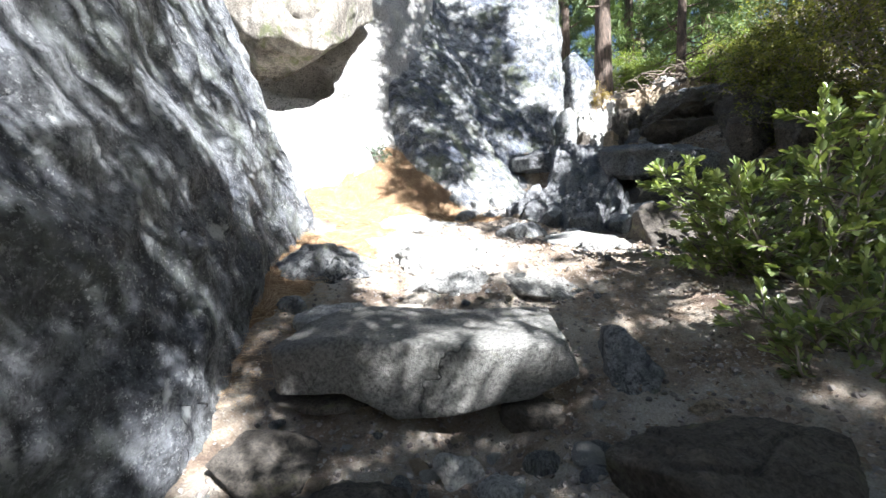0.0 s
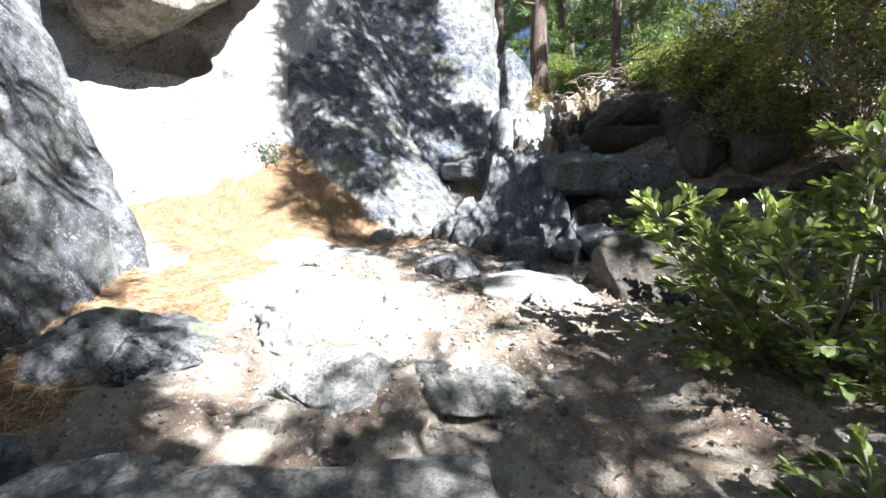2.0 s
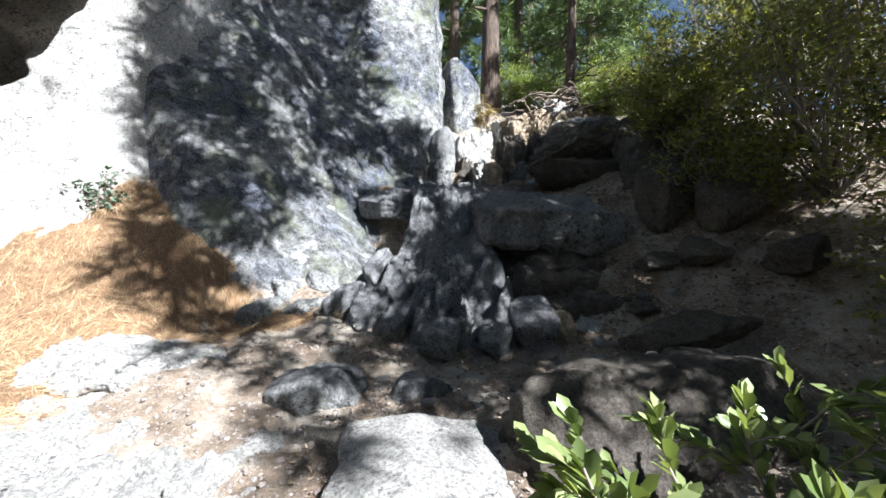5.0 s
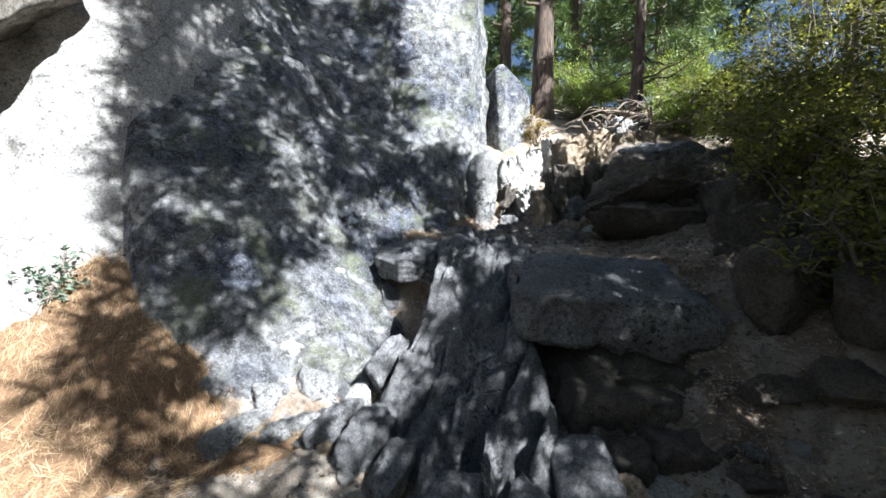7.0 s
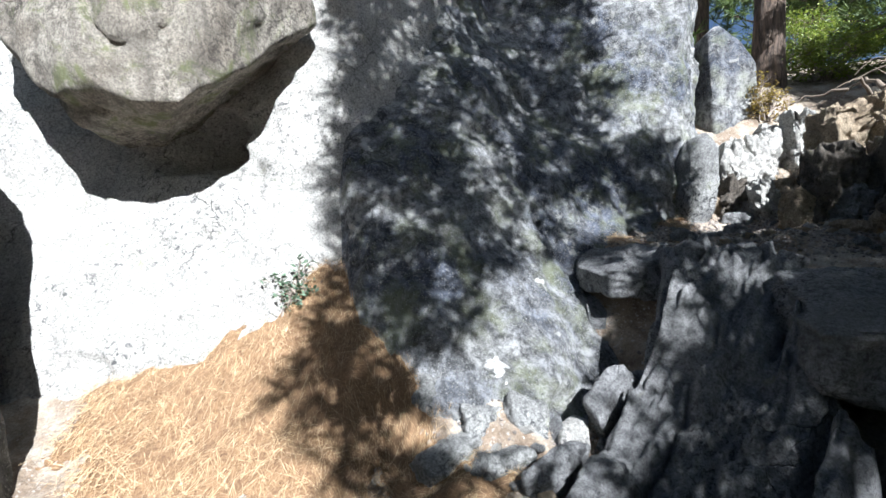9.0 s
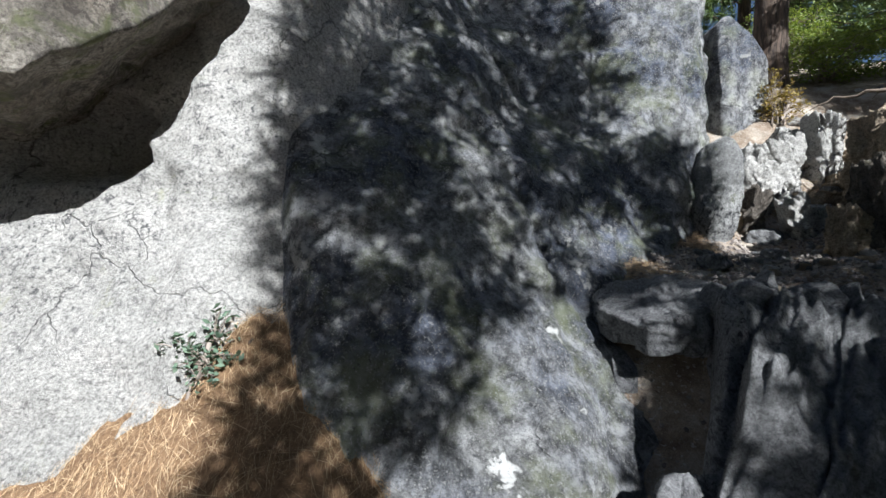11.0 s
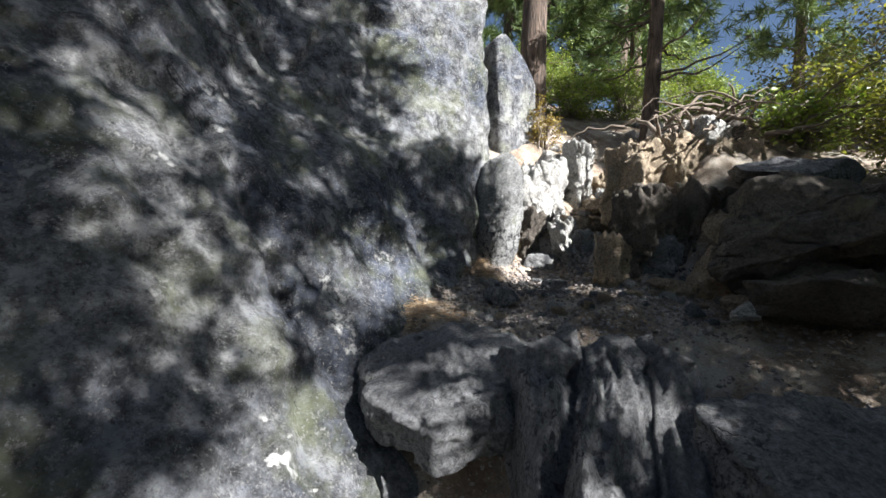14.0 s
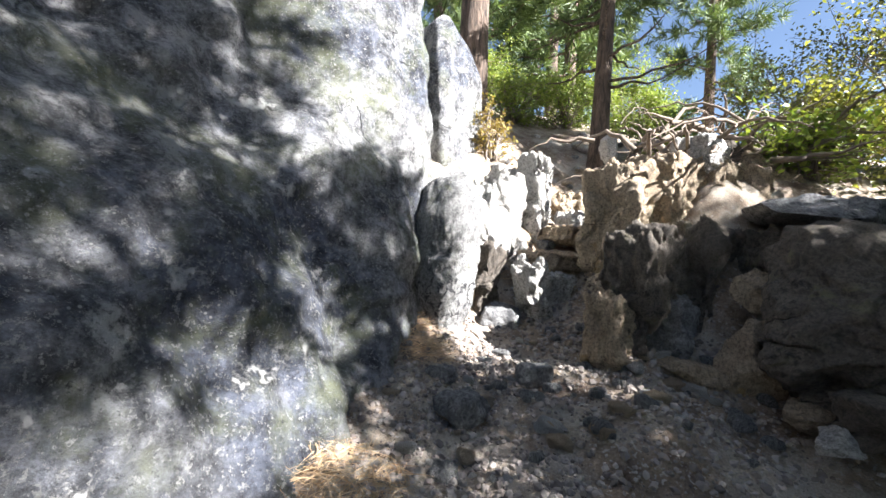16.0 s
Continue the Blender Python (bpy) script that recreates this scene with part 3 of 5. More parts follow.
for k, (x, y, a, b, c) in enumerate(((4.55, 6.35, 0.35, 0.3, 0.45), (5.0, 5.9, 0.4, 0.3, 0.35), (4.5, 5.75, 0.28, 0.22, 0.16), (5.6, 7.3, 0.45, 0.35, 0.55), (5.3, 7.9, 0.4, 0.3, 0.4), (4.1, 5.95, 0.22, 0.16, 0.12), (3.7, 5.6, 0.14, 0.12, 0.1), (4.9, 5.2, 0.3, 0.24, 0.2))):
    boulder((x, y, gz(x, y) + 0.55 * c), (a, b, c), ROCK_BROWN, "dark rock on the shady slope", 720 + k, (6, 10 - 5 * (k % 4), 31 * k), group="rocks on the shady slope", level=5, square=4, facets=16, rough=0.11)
for k, (x, y, z, a, c, d, rot) in enumerate(((3.25, 6.42, 2.12, 0.42, 0.24, 0.3, (6, 4, -12)), (3.95, 6.5, 2.26, 0.36, 0.22, 0.28, (4, -5, 8)), (4.55, 6.75, 2.5, 0.34, 0.26, 0.3, (0, 6, 20)),
                                                 (3.55, 6.0, 1.95, 0.32, 0.17, 0.24, (5, 3, -6)), (4.25, 6.05, 2.05, 0.30, 0.17, 0.22, (0, -4, 14)), (3.05, 5.98, 1.92, 0.22, 0.16, 0.2, (8, 6, -20)))):
    slab((x, y, z), jagged(a, c, 800 + k), d, ROCK_BROWN, "dark broken block below the flat block", 800 + k, rot, "split_rock", "dark blocks below the flat block", level=5, square=7, rough=0.07, bed=0.02, crag=0.12)
boulder((0.0, 4.38, 1.24), (0.55, 0.58, 0.30), ROCK_PALE, "pale sunlit outcrop in the middle of the trail", 19, (8, 0, 10), level=6, facets=12, rough=0.1)
slab((0.60, 4.12, 1.24), ((-0.36, 0.10), (-0.38, -0.05), (-0.1, -0.14), (0.3, -0.12), (0.36, 0.02), (0.22, 0.12), (-0.1, 0.13)), 0.30, ROCK_PALE, "cracked pale slab in the trail", 20, (13, -2, -12), level=6, square=8, rough=0.05, bed=0.01)
boulder((0.1, 3.5, 1.02), (0.40, 0.30, 0.18), ROCK_PALE, "pale rock in the trail", 220, (10, 0, -8), level=6, square=4, rough=0.1)
boulder((0.82, 3.48, 1.05), (0.34, 0.34, 0.17), ROCK_SLAB, "broken grey rock in the trail", 120, (8, 4, 20), level=6, square=4, bed=0.02)
slab((1.52, 4.36, 1.43), ((-0.44, 0.06), (-0.42, -0.06), (-0.1, -0.15), (0.3, -0.12), (0.46, 0.0), (0.3, 0.10), (-0.1, 0.13)), 0.34, ROCK_PALE, "flat white stone with a sharp front edge", 21, (10, 4, -8), level=6, square=9, rough=0.05, bed=0.015)
boulder((2.80, 4.40, 1.46), (0.85, 0.40, 0.42), ROCK_BROWN, "large flat-topped brown rock under the laurel", 22, (0, 0, 4), level=6, square=6, facets=5, cut=1.0)
boulder((3.9, 5.2, 1.85), (0.75, 0.35, 0.2), ROCK_BROWN, "long low dark rock in leaf litter", 122, (0, 0, 12), level=5, square=4)
boulder((0.95, 5.2, 1.55), (0.33, 0.33, 0.20), ROCK_GREY, "low grey rock in the trail", 23, level=5)
boulder((1.62, 5.15, 1.53), (0.26, 0.2, 0.15), ROCK_GREY, "low grey rock in the trail", 24, level=5)
slab((3.42, 6.98, 2.93), ((-0.84, 0.18), (-0.82, -0.14), (-0.66, -0.27), (0.0, -0.30), (0.62, -0.29), (0.86, -0.16), (0.86, 0.08), (0.66, 0.22), (-0.1, 0.25), (-0.6, 0.25)), 0.60, ROCK_FIN,
     "big flat-topped layered grey block", 25, (17, 2, -11), "flat_block", level=7, square=9, rough=0.045, bed=0.07, crag=0.09)
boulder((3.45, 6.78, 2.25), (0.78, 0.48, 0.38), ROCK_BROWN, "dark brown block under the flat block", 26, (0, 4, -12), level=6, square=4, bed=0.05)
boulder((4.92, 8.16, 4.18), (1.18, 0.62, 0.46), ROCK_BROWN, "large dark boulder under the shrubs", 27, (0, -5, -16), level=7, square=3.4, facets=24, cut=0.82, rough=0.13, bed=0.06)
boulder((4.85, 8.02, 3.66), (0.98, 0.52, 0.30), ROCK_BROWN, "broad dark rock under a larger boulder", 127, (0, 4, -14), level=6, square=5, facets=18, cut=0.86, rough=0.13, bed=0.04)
boulder((5.1, 8.78, 4.45), (0.42, 0.25, 0.22), ROCK_BROWN, "brown block under the long flat stone", 228, (0, 0, 10), level=5, square=5)
boulder((5.15, 8.88, 4.75), (0.62, 0.36, 0.14), ROCK_FIN, "long flat stone on the boulder pile", 128, (0, 3, -10), level=5, square=5)
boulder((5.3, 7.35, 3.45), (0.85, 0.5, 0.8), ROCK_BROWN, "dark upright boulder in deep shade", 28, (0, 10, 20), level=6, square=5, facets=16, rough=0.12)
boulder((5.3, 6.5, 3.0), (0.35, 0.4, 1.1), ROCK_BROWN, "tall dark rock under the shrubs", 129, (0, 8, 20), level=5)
slab((1.72, 8.25, 3.2), ((-0.48, 0.08), (-0.42, -0.14), (0.0, -0.2), (0.42, -0.02), (0.58, 0.2), (0.3, 0.24), (-0.2, 0.2)), 0.42, ROCK_FIN, "grey ledge block below the rock face", 29, (9, -4, 22), "ledge_block", level=6, square=7, rough=0.08, bed=0.03, crag=0.09)
boulder((1.42, 8.1, 2.62), (0.11, 0.13, 0.36), ROCK_FIN, "thin upright stone under the ledge block", 130, (6, -4, 10), level=5, square=4)
boulder((1.75, 8.15, 2.5), (0.14, 0.13, 0.32), ROCK_FIN, "thin upright stone under the ledge block", 131, (4, 8, 0), level=5, square=4)
boulder((1.15, 6.85, 2.0), (0.13, 0.16, 0.22), ROCK_PALE, "sharp pale stone split from the face", 132, (0, 15, 20), square=5)
boulder((1.0, 6.9, 1.98), (0.06, 0.2, 0.24), ROCK_FIN, "sharp dark stone split from the face", 133, (0, 25, 25), square=5)
boulder((2.95, 5.75, 1.8), (0.13, 0.16, 0.2), ROCK_TAN, "yellowish stone at the foot of the fins", 134, (0, -12, 20), level=5)
boulder((3.3, 5.8, 1.82), (0.2, 0.14, 0.13), ROCK_PALE, "pale stone on dark leaf litter", 135, (0, 0, 8), level=5)
slab((3.76, 12.5, 6.08), ((-0.55, 1.05), (-0.36, 1.22), (0.0, 1.0), (0.33, 0.62), (0.48, -0.2), (0.40, -0.75), (0.1, -1.3), (-0.35, -1.2), (-0.45, -0.1)), 0.45, CLIFF,
     "pale upright rock flake leaning on the face", 31, (0, 0, 24), level=6, square=8, rough=0.03, slope=0.1)
slab((2.84, 10.38, 4.33), ((-0.02, 0.76), (0.18, 0.55), (0.25, -0.1), (0.22, -0.6), (0.05, -0.8), (-0.12, -0.68), (-0.22, -0.1), (-0.26, 0.35), (-0.15, 0.64)), 0.24, ROCK_FOOT,
     "standing grey stone against the rock face", 30, (6, 4, 22), "standing_stone", square=4, rough=0.07, bed=0.02)


WHITE, STEP, BANK = "white sunlit jagged rock beside the steps", "flat stone step worn pale by feet", "crumbling tan split rock of the bank"
for k, (x, y, z, a, c, d, rot, mt, words) in enumerate((
        (3.42, 10.85, 4.52, 0.24, 0.48, 0.26, (4, 5, 30), ROCK_PALE, WHITE), (3.72, 10.98, 4.66, 0.20, 0.44, 0.24, (0, -6, 18), ROCK_PALE, WHITE), (3.92, 11.2, 4.75, 0.15, 0.5, 0.2, (0, 6, 25), ROCK_PALE, WHITE),
        (4.38, 11.25, 5.02, 0.11, 0.55, 0.16, (0, -5, 20), ROCK_PALE, WHITE), (4.62, 11.45, 5.08, 0.12, 0.48, 0.15, (4, 5, 35), ROCK_PALE, WHITE), (4.15, 11.5, 5.0, 0.2, 0.4, 0.2, (0, 8, 10), ROCK_PALE, WHITE),
        (3.30, 10.55, 4.1, 0.13, 0.36, 0.16, (0, 10, 20), ROCK_BROWN, "brown block below the white rock"), (3.1, 10.62, 3.95, 0.12, 0.25, 0.14, (0, -6, 10), ROCK_TAN, "tan block below the white rock"),
        (3.66, 10.22, 3.98, 0.12, 0.36, 0.13, (0, -22, 18), ROCK_PALE, "curved pale flake at the foot of the steps"), (3.95, 10.42, 4.08, 0.26, 0.17, 0.22, (4, 3, 10), ROCK_PALE, STEP),
        (4.28, 10.6, 4.34, 0.48, 0.09, 0.30, (3, 2, -4), ROCK_TAN, STEP), (4.62, 10.25, 4.05, 0.22, 0.16, 0.24, (0, -4, 6), ROCK_BROWN, "dark block under the step stone"), (4.7, 11.0, 4.62, 0.30, 0.10, 0.22, (0, 3, 12), ROCK_TAN, STEP),
        (4.98, 11.25, 4.78, 0.18, 0.14, 0.16, (0, 0, 30), ROCK_PALE, WHITE), (5.4, 11.75, 5.08, 0.36, 0.15, 0.25, (0, 2, -8), ROCK_TAN, STEP),
        (3.62, 9.38, 3.9, 0.12, 0.26, 0.14, (0, 3, 8), ROCK_TAN, "tan split pillar at the foot of the bank"), (3.92, 9.36, 4.12, 0.25, 0.5, 0.2, (2, -2, 6), ROCK_BROWN, "dark split pillar of rock at the bank"),
        (4.06, 9.3, 3.85, 0.2, 0.28, 0.2, (0, 2, 20), ROCK_FIN, "grey block at the foot of the pillar"), (4.48, 9.3, 4.18, 0.25, 0.48, 0.22, (0, 4, 0), ROCK_BROWN, "dark square pillar of rock at the bank"),
        (4.25, 9.85, 4.75, 0.28, 0.42, 0.24, (0, 4, 14), ROCK_TAN, BANK), (4.68, 9.78, 4.86, 0.26, 0.40, 0.24, (3, -4, 4), ROCK_TAN, BANK), (5.08, 9.62, 4.9, 0.26, 0.36, 0.22, (0, 5, 10), ROCK_TAN, BANK), (5.5, 9.5, 4.95, 0.30, 0.34, 0.24, (0, -3, 4), ROCK_TAN, BANK),
        (4.85, 10.2, 4.75, 0.3, 0.45, 0.25, (0, 3, 40), ROCK_TAN, BANK), (5.0, 9.7, 5.28, 0.22, 0.16, 0.2, (0, 8, 20), ROCK_PALE, "pale rock on top of the bank"), (4.86, 9.08, 4.42, 0.26, 0.22, 0.2, (0, 0, 6), ROCK_BROWN, "brown block beside the pillars"))):
    slab((x, y, z), jagged(a, c, 760 + k), d, mt, words, 760 + k, rot, "split_rock", level=6, square=9, rough=0.06, bed=0.02, crag=0.22)
boulder((3.25, 11.2, 4.9), (0.2, 0.2, 0.26), ROCK_PALE, "pale block wedged under the flake", 136, (0, 10, 15), level=5)
boulder((3.35, 10.35, 3.82), (0.2, 0.2, 0.16), ROCK_GREY, "grey stone at the foot of the steps", 140, (0, 0, 5), level=5)
boulder((6.75, 12.35, 6.15), (0.2, 0.14, 0.32), ROCK_PALE, "upright pale stone beside the thin pine", 148, (0, 10, 30), level=5, bed=0.04)


def inside_by(x, y, corners):
    """How far a point lies inside a polygon (negative outside)."""
    c = np.array(corners, float)
    d, odd = np.full(len(x), 1e9), np.zeros(len(x), bool)
    for (ax, ay), (bx, by) in zip(c, np.roll(c, -1, 0)):
        ex, ey = bx - ax, by - ay
        t = np.clip(((x - ax) * ex + (y - ay) * ey) / (ex * ex + ey * ey), 0, 1)
        d = np.minimum(d, np.hypot(x - ax - t * ex, y - ay - t * ey))
        odd ^= ((ay > y) != (by > y)) & (x < ax + (y - ay) * ex / (ey + 1e-12))
    return np.where(odd, d, -d)


def outcrop():
    """Slanting beds of slaty rock that climb from the trail to the ledge, broken into fins."""
    gx, gy = np.arange(0.85, 3.35, 0.0165), np.arange(5.55, 8.5, 0.0165)
    x, y = [a.ravel() for a in np.meshgrid(gx, gy, indexing="ij")]
    q = np.stack([x, y, 0 * x], 1)
    edge = inside_by(x + 0.07 * fbm(q, 3.0, 3, 0.5, 41), y + 0.07 * fbm(q, 3.0, 3, 0.5, 42),
                     ((1.02, 6.55), (1.35, 6.05), (1.95, 5.80), (2.6, 5.85), (2.85, 6.3), (2.75, 6.9), (2.95, 7.5), (3.05, 8.1), (2.5, 8.3), (1.95, 8.05), (1.75, 7.5), (1.35, 6.95)))
    z = 1.92 + 0.80 * (y - 5.98) + 0.10 * (x - 2.0) - 0.55 * np.clip((2.05 - x) / 0.7, 0, 1) * np.clip((y - 6.2) / 0.6, 0, 1)
    z = np.minimum(z, 3.40 + 0.1 * (y - 7.9))
    c = 0.80 * x - 0.60 * y + 0.10 * fbm(q, 1.1, 3, 0.5, 43)
    along_ = 0.60 * x + 0.80 * y

    def saw(u, sharp):
        w = u - np.floor(u)
        return np.where(w < sharp, w / sharp, (1 - w) / (1 - sharp))
    k = np.floor(c / 0.33)
    big = saw(c / 0.33, 0.3) * (0.75 + 0.45 * np.sin(7.3 * k))
    small = saw(c / 0.075 + 0.4 * vnoise(q * (2.0, 2.0, 1) + 3), 0.35)
    breaks = np.floor(2.4 * vnoise(np.stack([k * 3.7, along_ * 2.4, 0 * x], 1)) + 0.5)
    tame = np.clip((8.05 - y) / 0.6, 0.25, 1)
    big, small = np.sin(0.5 * np.pi * big) ** 0.8, small ** 0.7
    z = z + 0.34 * tame * (big - 0.7) + 0.085 * (small - 0.5) + 0.07 * fbm(np.stack([c * 9.0, along_ * 1.5, 0 * x], 1), 1.0, 4, 0.6, 48) + 0.08 * tame * breaks + 0.07 * fbm(q, 4.0, 5, 0.62, 44) + 0.06 * np.minimum(0, ridge(q, 5.0, 3, 45) - 0.4)
    low = ground_z(x, y) - 0.25
    w = np.clip(edge / 0.11, 0, 1)
    z = np.where(edge > 0, low + (np.maximum(z, low) - low) * (w * (2 - w)), low)
    lean = np.clip(w, 0, 1) * (z - low)
    p = np.stack([x - 0.10 * big * w + 0.03 * fbm(q * 1.0, 6.0, 3, 0.5, 46), y - 0.10 * lean + 0.04 * fbm(q, 5.0, 3, 0.5, 47), z], 1)
    f = grid_faces(len(gx), len(gy))
    f = f[edge[f].max(1) > -0.03]
    root = new("rock_outcrop")
    bed_of = k[f[:, 0]]
    for b in np.unique(bed_of):
        mine = f[bed_of == b]
        used, mine = np.unique(mine, return_inverse=True)
        part("rock_bed", mesh_of("rock_bed", p[used], mine.reshape(-1, 4), ROCK_FIN, True), root)
    tagged(root, "ridged outcrop of slanting slaty grey rock", "rock")


outcrop()
rng = np.random.RandomState(40)
for k, (x, y, z, a, b, c, rx, ry, rz) in enumerate((
        (1.08, 6.42, 2.02, 0.10, 0.24, 0.2, 26, 16, -34), (1.3, 6.25, 1.98, 0.12, 0.26, 0.18, 30, 12, -36), (1.52, 6.02, 1.9, 0.12, 0.24, 0.16, 24, 8, -30), (1.9, 5.82, 1.82, 0.16, 0.22, 0.13, 20, 6, -20),
        (2.75, 5.85, 1.85, 0.2, 0.3, 0.18, 24, -8, -10), (2.35, 5.72, 1.78, 0.13, 0.2, 0.12, 18, 6, -24), (1.5, 7.1, 2.3, 0.1, 0.3, 0.24, 34, 12, -32))):
    boulder((x, y, z), (a, b, c), ROCK_FIN, "slanting slab split from the outcrop", 41 + k, (rx, ry, rz), "rock_fin", "slanting rock fins", level=5, square=6, facets=10, cut=0.95, rough=0.08)
for k in range(7):
    x, y = 2.0 + 0.16 * k, 7.95 + 0.12 * rng.rand()
    boulder((x, y, 3.30 + 0.14 * rng.rand()), (0.07 + 0.05 * rng.rand(), 0.15, 0.16 + 0.06 * rng.rand()), ROCK_FIN, "jagged upright rock edge of the ledge", 70 + k, (10, 20 * rng.rand() - 8, 30 * rng.rand()), "rock_fin", "jagged ledge stones", level=4, square=4, facets=16)

# ------------------------------------------------------------------ loose stones
stones = [boulder_mesh("stone", (1.0, 0.8, 0.55), m, 80 + k, level=3, rough=0.08, square=3) for k, m in enumerate((ROCK_GREY, ROCK_PALE, ROCK_TAN, ROCK_PALE, ROCK_GREY))]
WORDS = ("grey loose stone on the dirt trail", "pale loose stone on the dirt trail", "tan loose stone on the dirt trail", "pale loose stone on the dirt trail", "grey loose stone on the dirt trail")


def loose(x, y, r, k):
    ob = new("stone", stones[k])
    ob.matrix_world = pose(x, y, float(rough_z(x, y)[0]) + 0.25 * r, rng.uniform(-15, 15), rng.uniform(-15, 15), rng.uniform(0, 360)) @ Matrix.Scale(r, 4)
    tagged(ob, WORDS[k], "stone", "loose stones on the trail")


rng = np.random.RandomState(90)
for lo, hi, count, small, big in (((-0.9, 1.4), (0.9, 2.3), 26, 0.03, 0.10), ((0.9, 3.3), (2.2, 4.1), 30, 0.02, 0.05), ((-0.6, 2.9), (1.2, 3.4), 22, 0.02, 0.05), ((1.0, 4.3), (2.0, 5.9), 26, 0.02, 0.06),
                                  ((0.4, 6.0), (1.3, 7.2), 24, 0.03, 0.09), ((1.9, 8.7), (3.9, 10.0), 110, 0.02, 0.09), ((2.6, 5.2), (4.6, 6.1), 18, 0.03, 0.09), ((3.2, 8.3), (4.1, 9.2), 20, 0.03, 0.10),
                                  ((4.0, 10.0), (6.3, 12.4), 30, 0.04, 0.12), ((6.0, 12.0), (8.5, 14.0), 26, 0.06, 0.18)):
    for _ in range(count):
        loose(rng.uniform(lo[0], hi[0]), rng.uniform(lo[1], hi[1]), small + (big - small) * rng.rand() ** 2, rng.randint(5))


# ------------------------------------------------------------------ scatter
def scatter(name, verts, faces, places, turns, sizes, mat, smooth=False):
    """One mesh of many copies of a small shape. places (n,3), turns (n,3,3), sizes (n,) or (n,3)."""
    verts, faces, places, sizes = np.asarray(verts, float), np.asarray(faces), np.asarray(places), np.asarray(sizes, float)
    if sizes.ndim == 1:
        sizes = sizes[:, None].repeat(3, 1)
    p = np.einsum("nij,nvj->nvi", turns, verts[None] * sizes[:, None]) + places[:, None]
    f = faces[None] + (np.arange(len(places)) * len(verts))[:, None, None]
    return mesh_of(name, p.reshape(-1, 3), f.reshape(-1, faces.shape[1]), mat, smooth)


def turns_of(yaw, pitch, roll):
    """Rotations that point the shape's x axis along yaw and pitch, rolled about it."""
    cy, sy, cp, sp, cr, sr = np.cos(yaw), np.sin(yaw), np.cos(pitch), np.sin(pitch), np.cos(roll), np.sin(roll)
    ex = np.stack([cp * cy, cp * sy, sp], 1)
    side = np.stack([-sy, cy, np.zeros_like(yaw)], 1)
    up = np.cross(ex, side)
    ey, ez = side * cr[:, None] + up * sr[:, None], up * cr[:, None] - side * sr[:, None]
    return np.stack([ex, ey, ez], 2)


def along(d, roll):
    d = d / np.linalg.norm(d, axis=1)[:, None]
    return turns_of(np.arctan2(d[:, 1], d[:, 0]), np.arcsin(np.clip(d[:, 2], -1, 1)), roll)


BLADE = (np.array([(0, -0.5, 0), (0, 0.5, 0), (0.5, 0.4, 0.06), (0.5, -0.4, 0.06), (1, 0.05, 0), (1, -0.05, 0)]), np.array([(0, 3, 2, 1), (3, 5, 4, 2)]))
LEAFLET = (np.array([(0, 0, 0), (0.35, 0.17, 0.05), (0.72, 0.22, 0.05), (1, 0, -0.02), (0.72, -0.22, 0.05), (0.35, -0.17, 0.05), (0.35, 0, 0), (0.75, 0, 0)]),
           np.array([(0, 6, 1, 1), (0, 5, 6, 6), (6, 7, 2, 1), (5, 4, 7, 6), (7, 3, 2, 2), (4, 3, 7, 7)]))
LEAF_TRIS = np.array([(0, 6, 1), (0, 5, 6), (6, 7, 2), (6, 2, 1), (5, 4, 7), (5, 7, 6), (7, 3, 2), (4, 3, 7)])
QUADLEAF = (np.array([(0, 0, 0), (0.5, 0.26, 0.05), (1, 0, 0), (0.5, -0.26, 0.05)]), np.array([(0, 3, 2, 1)]))
rng = np.random.RandomState(7)


def needle_mask(x, y):
    bank = ((x + 1.15) / 1.35) ** 2 + ((y - 6.25) / 0.85) ** 2
    strip = ((x + 1.15 - 0.25 * (y - 4.4)) / 0.55) ** 2 + ((y - 4.4) / 1.7) ** 2
    foot = ((x - 0.35) / 0.55) ** 2 + ((y - 6.35) / 0.18) ** 2
    q = np.stack([x, y, 0 * x], 1)
    return np.minimum(np.minimum(bank, strip), foot) + 0.35 * fbm(q, 2.5, 3, 0.5, 4)


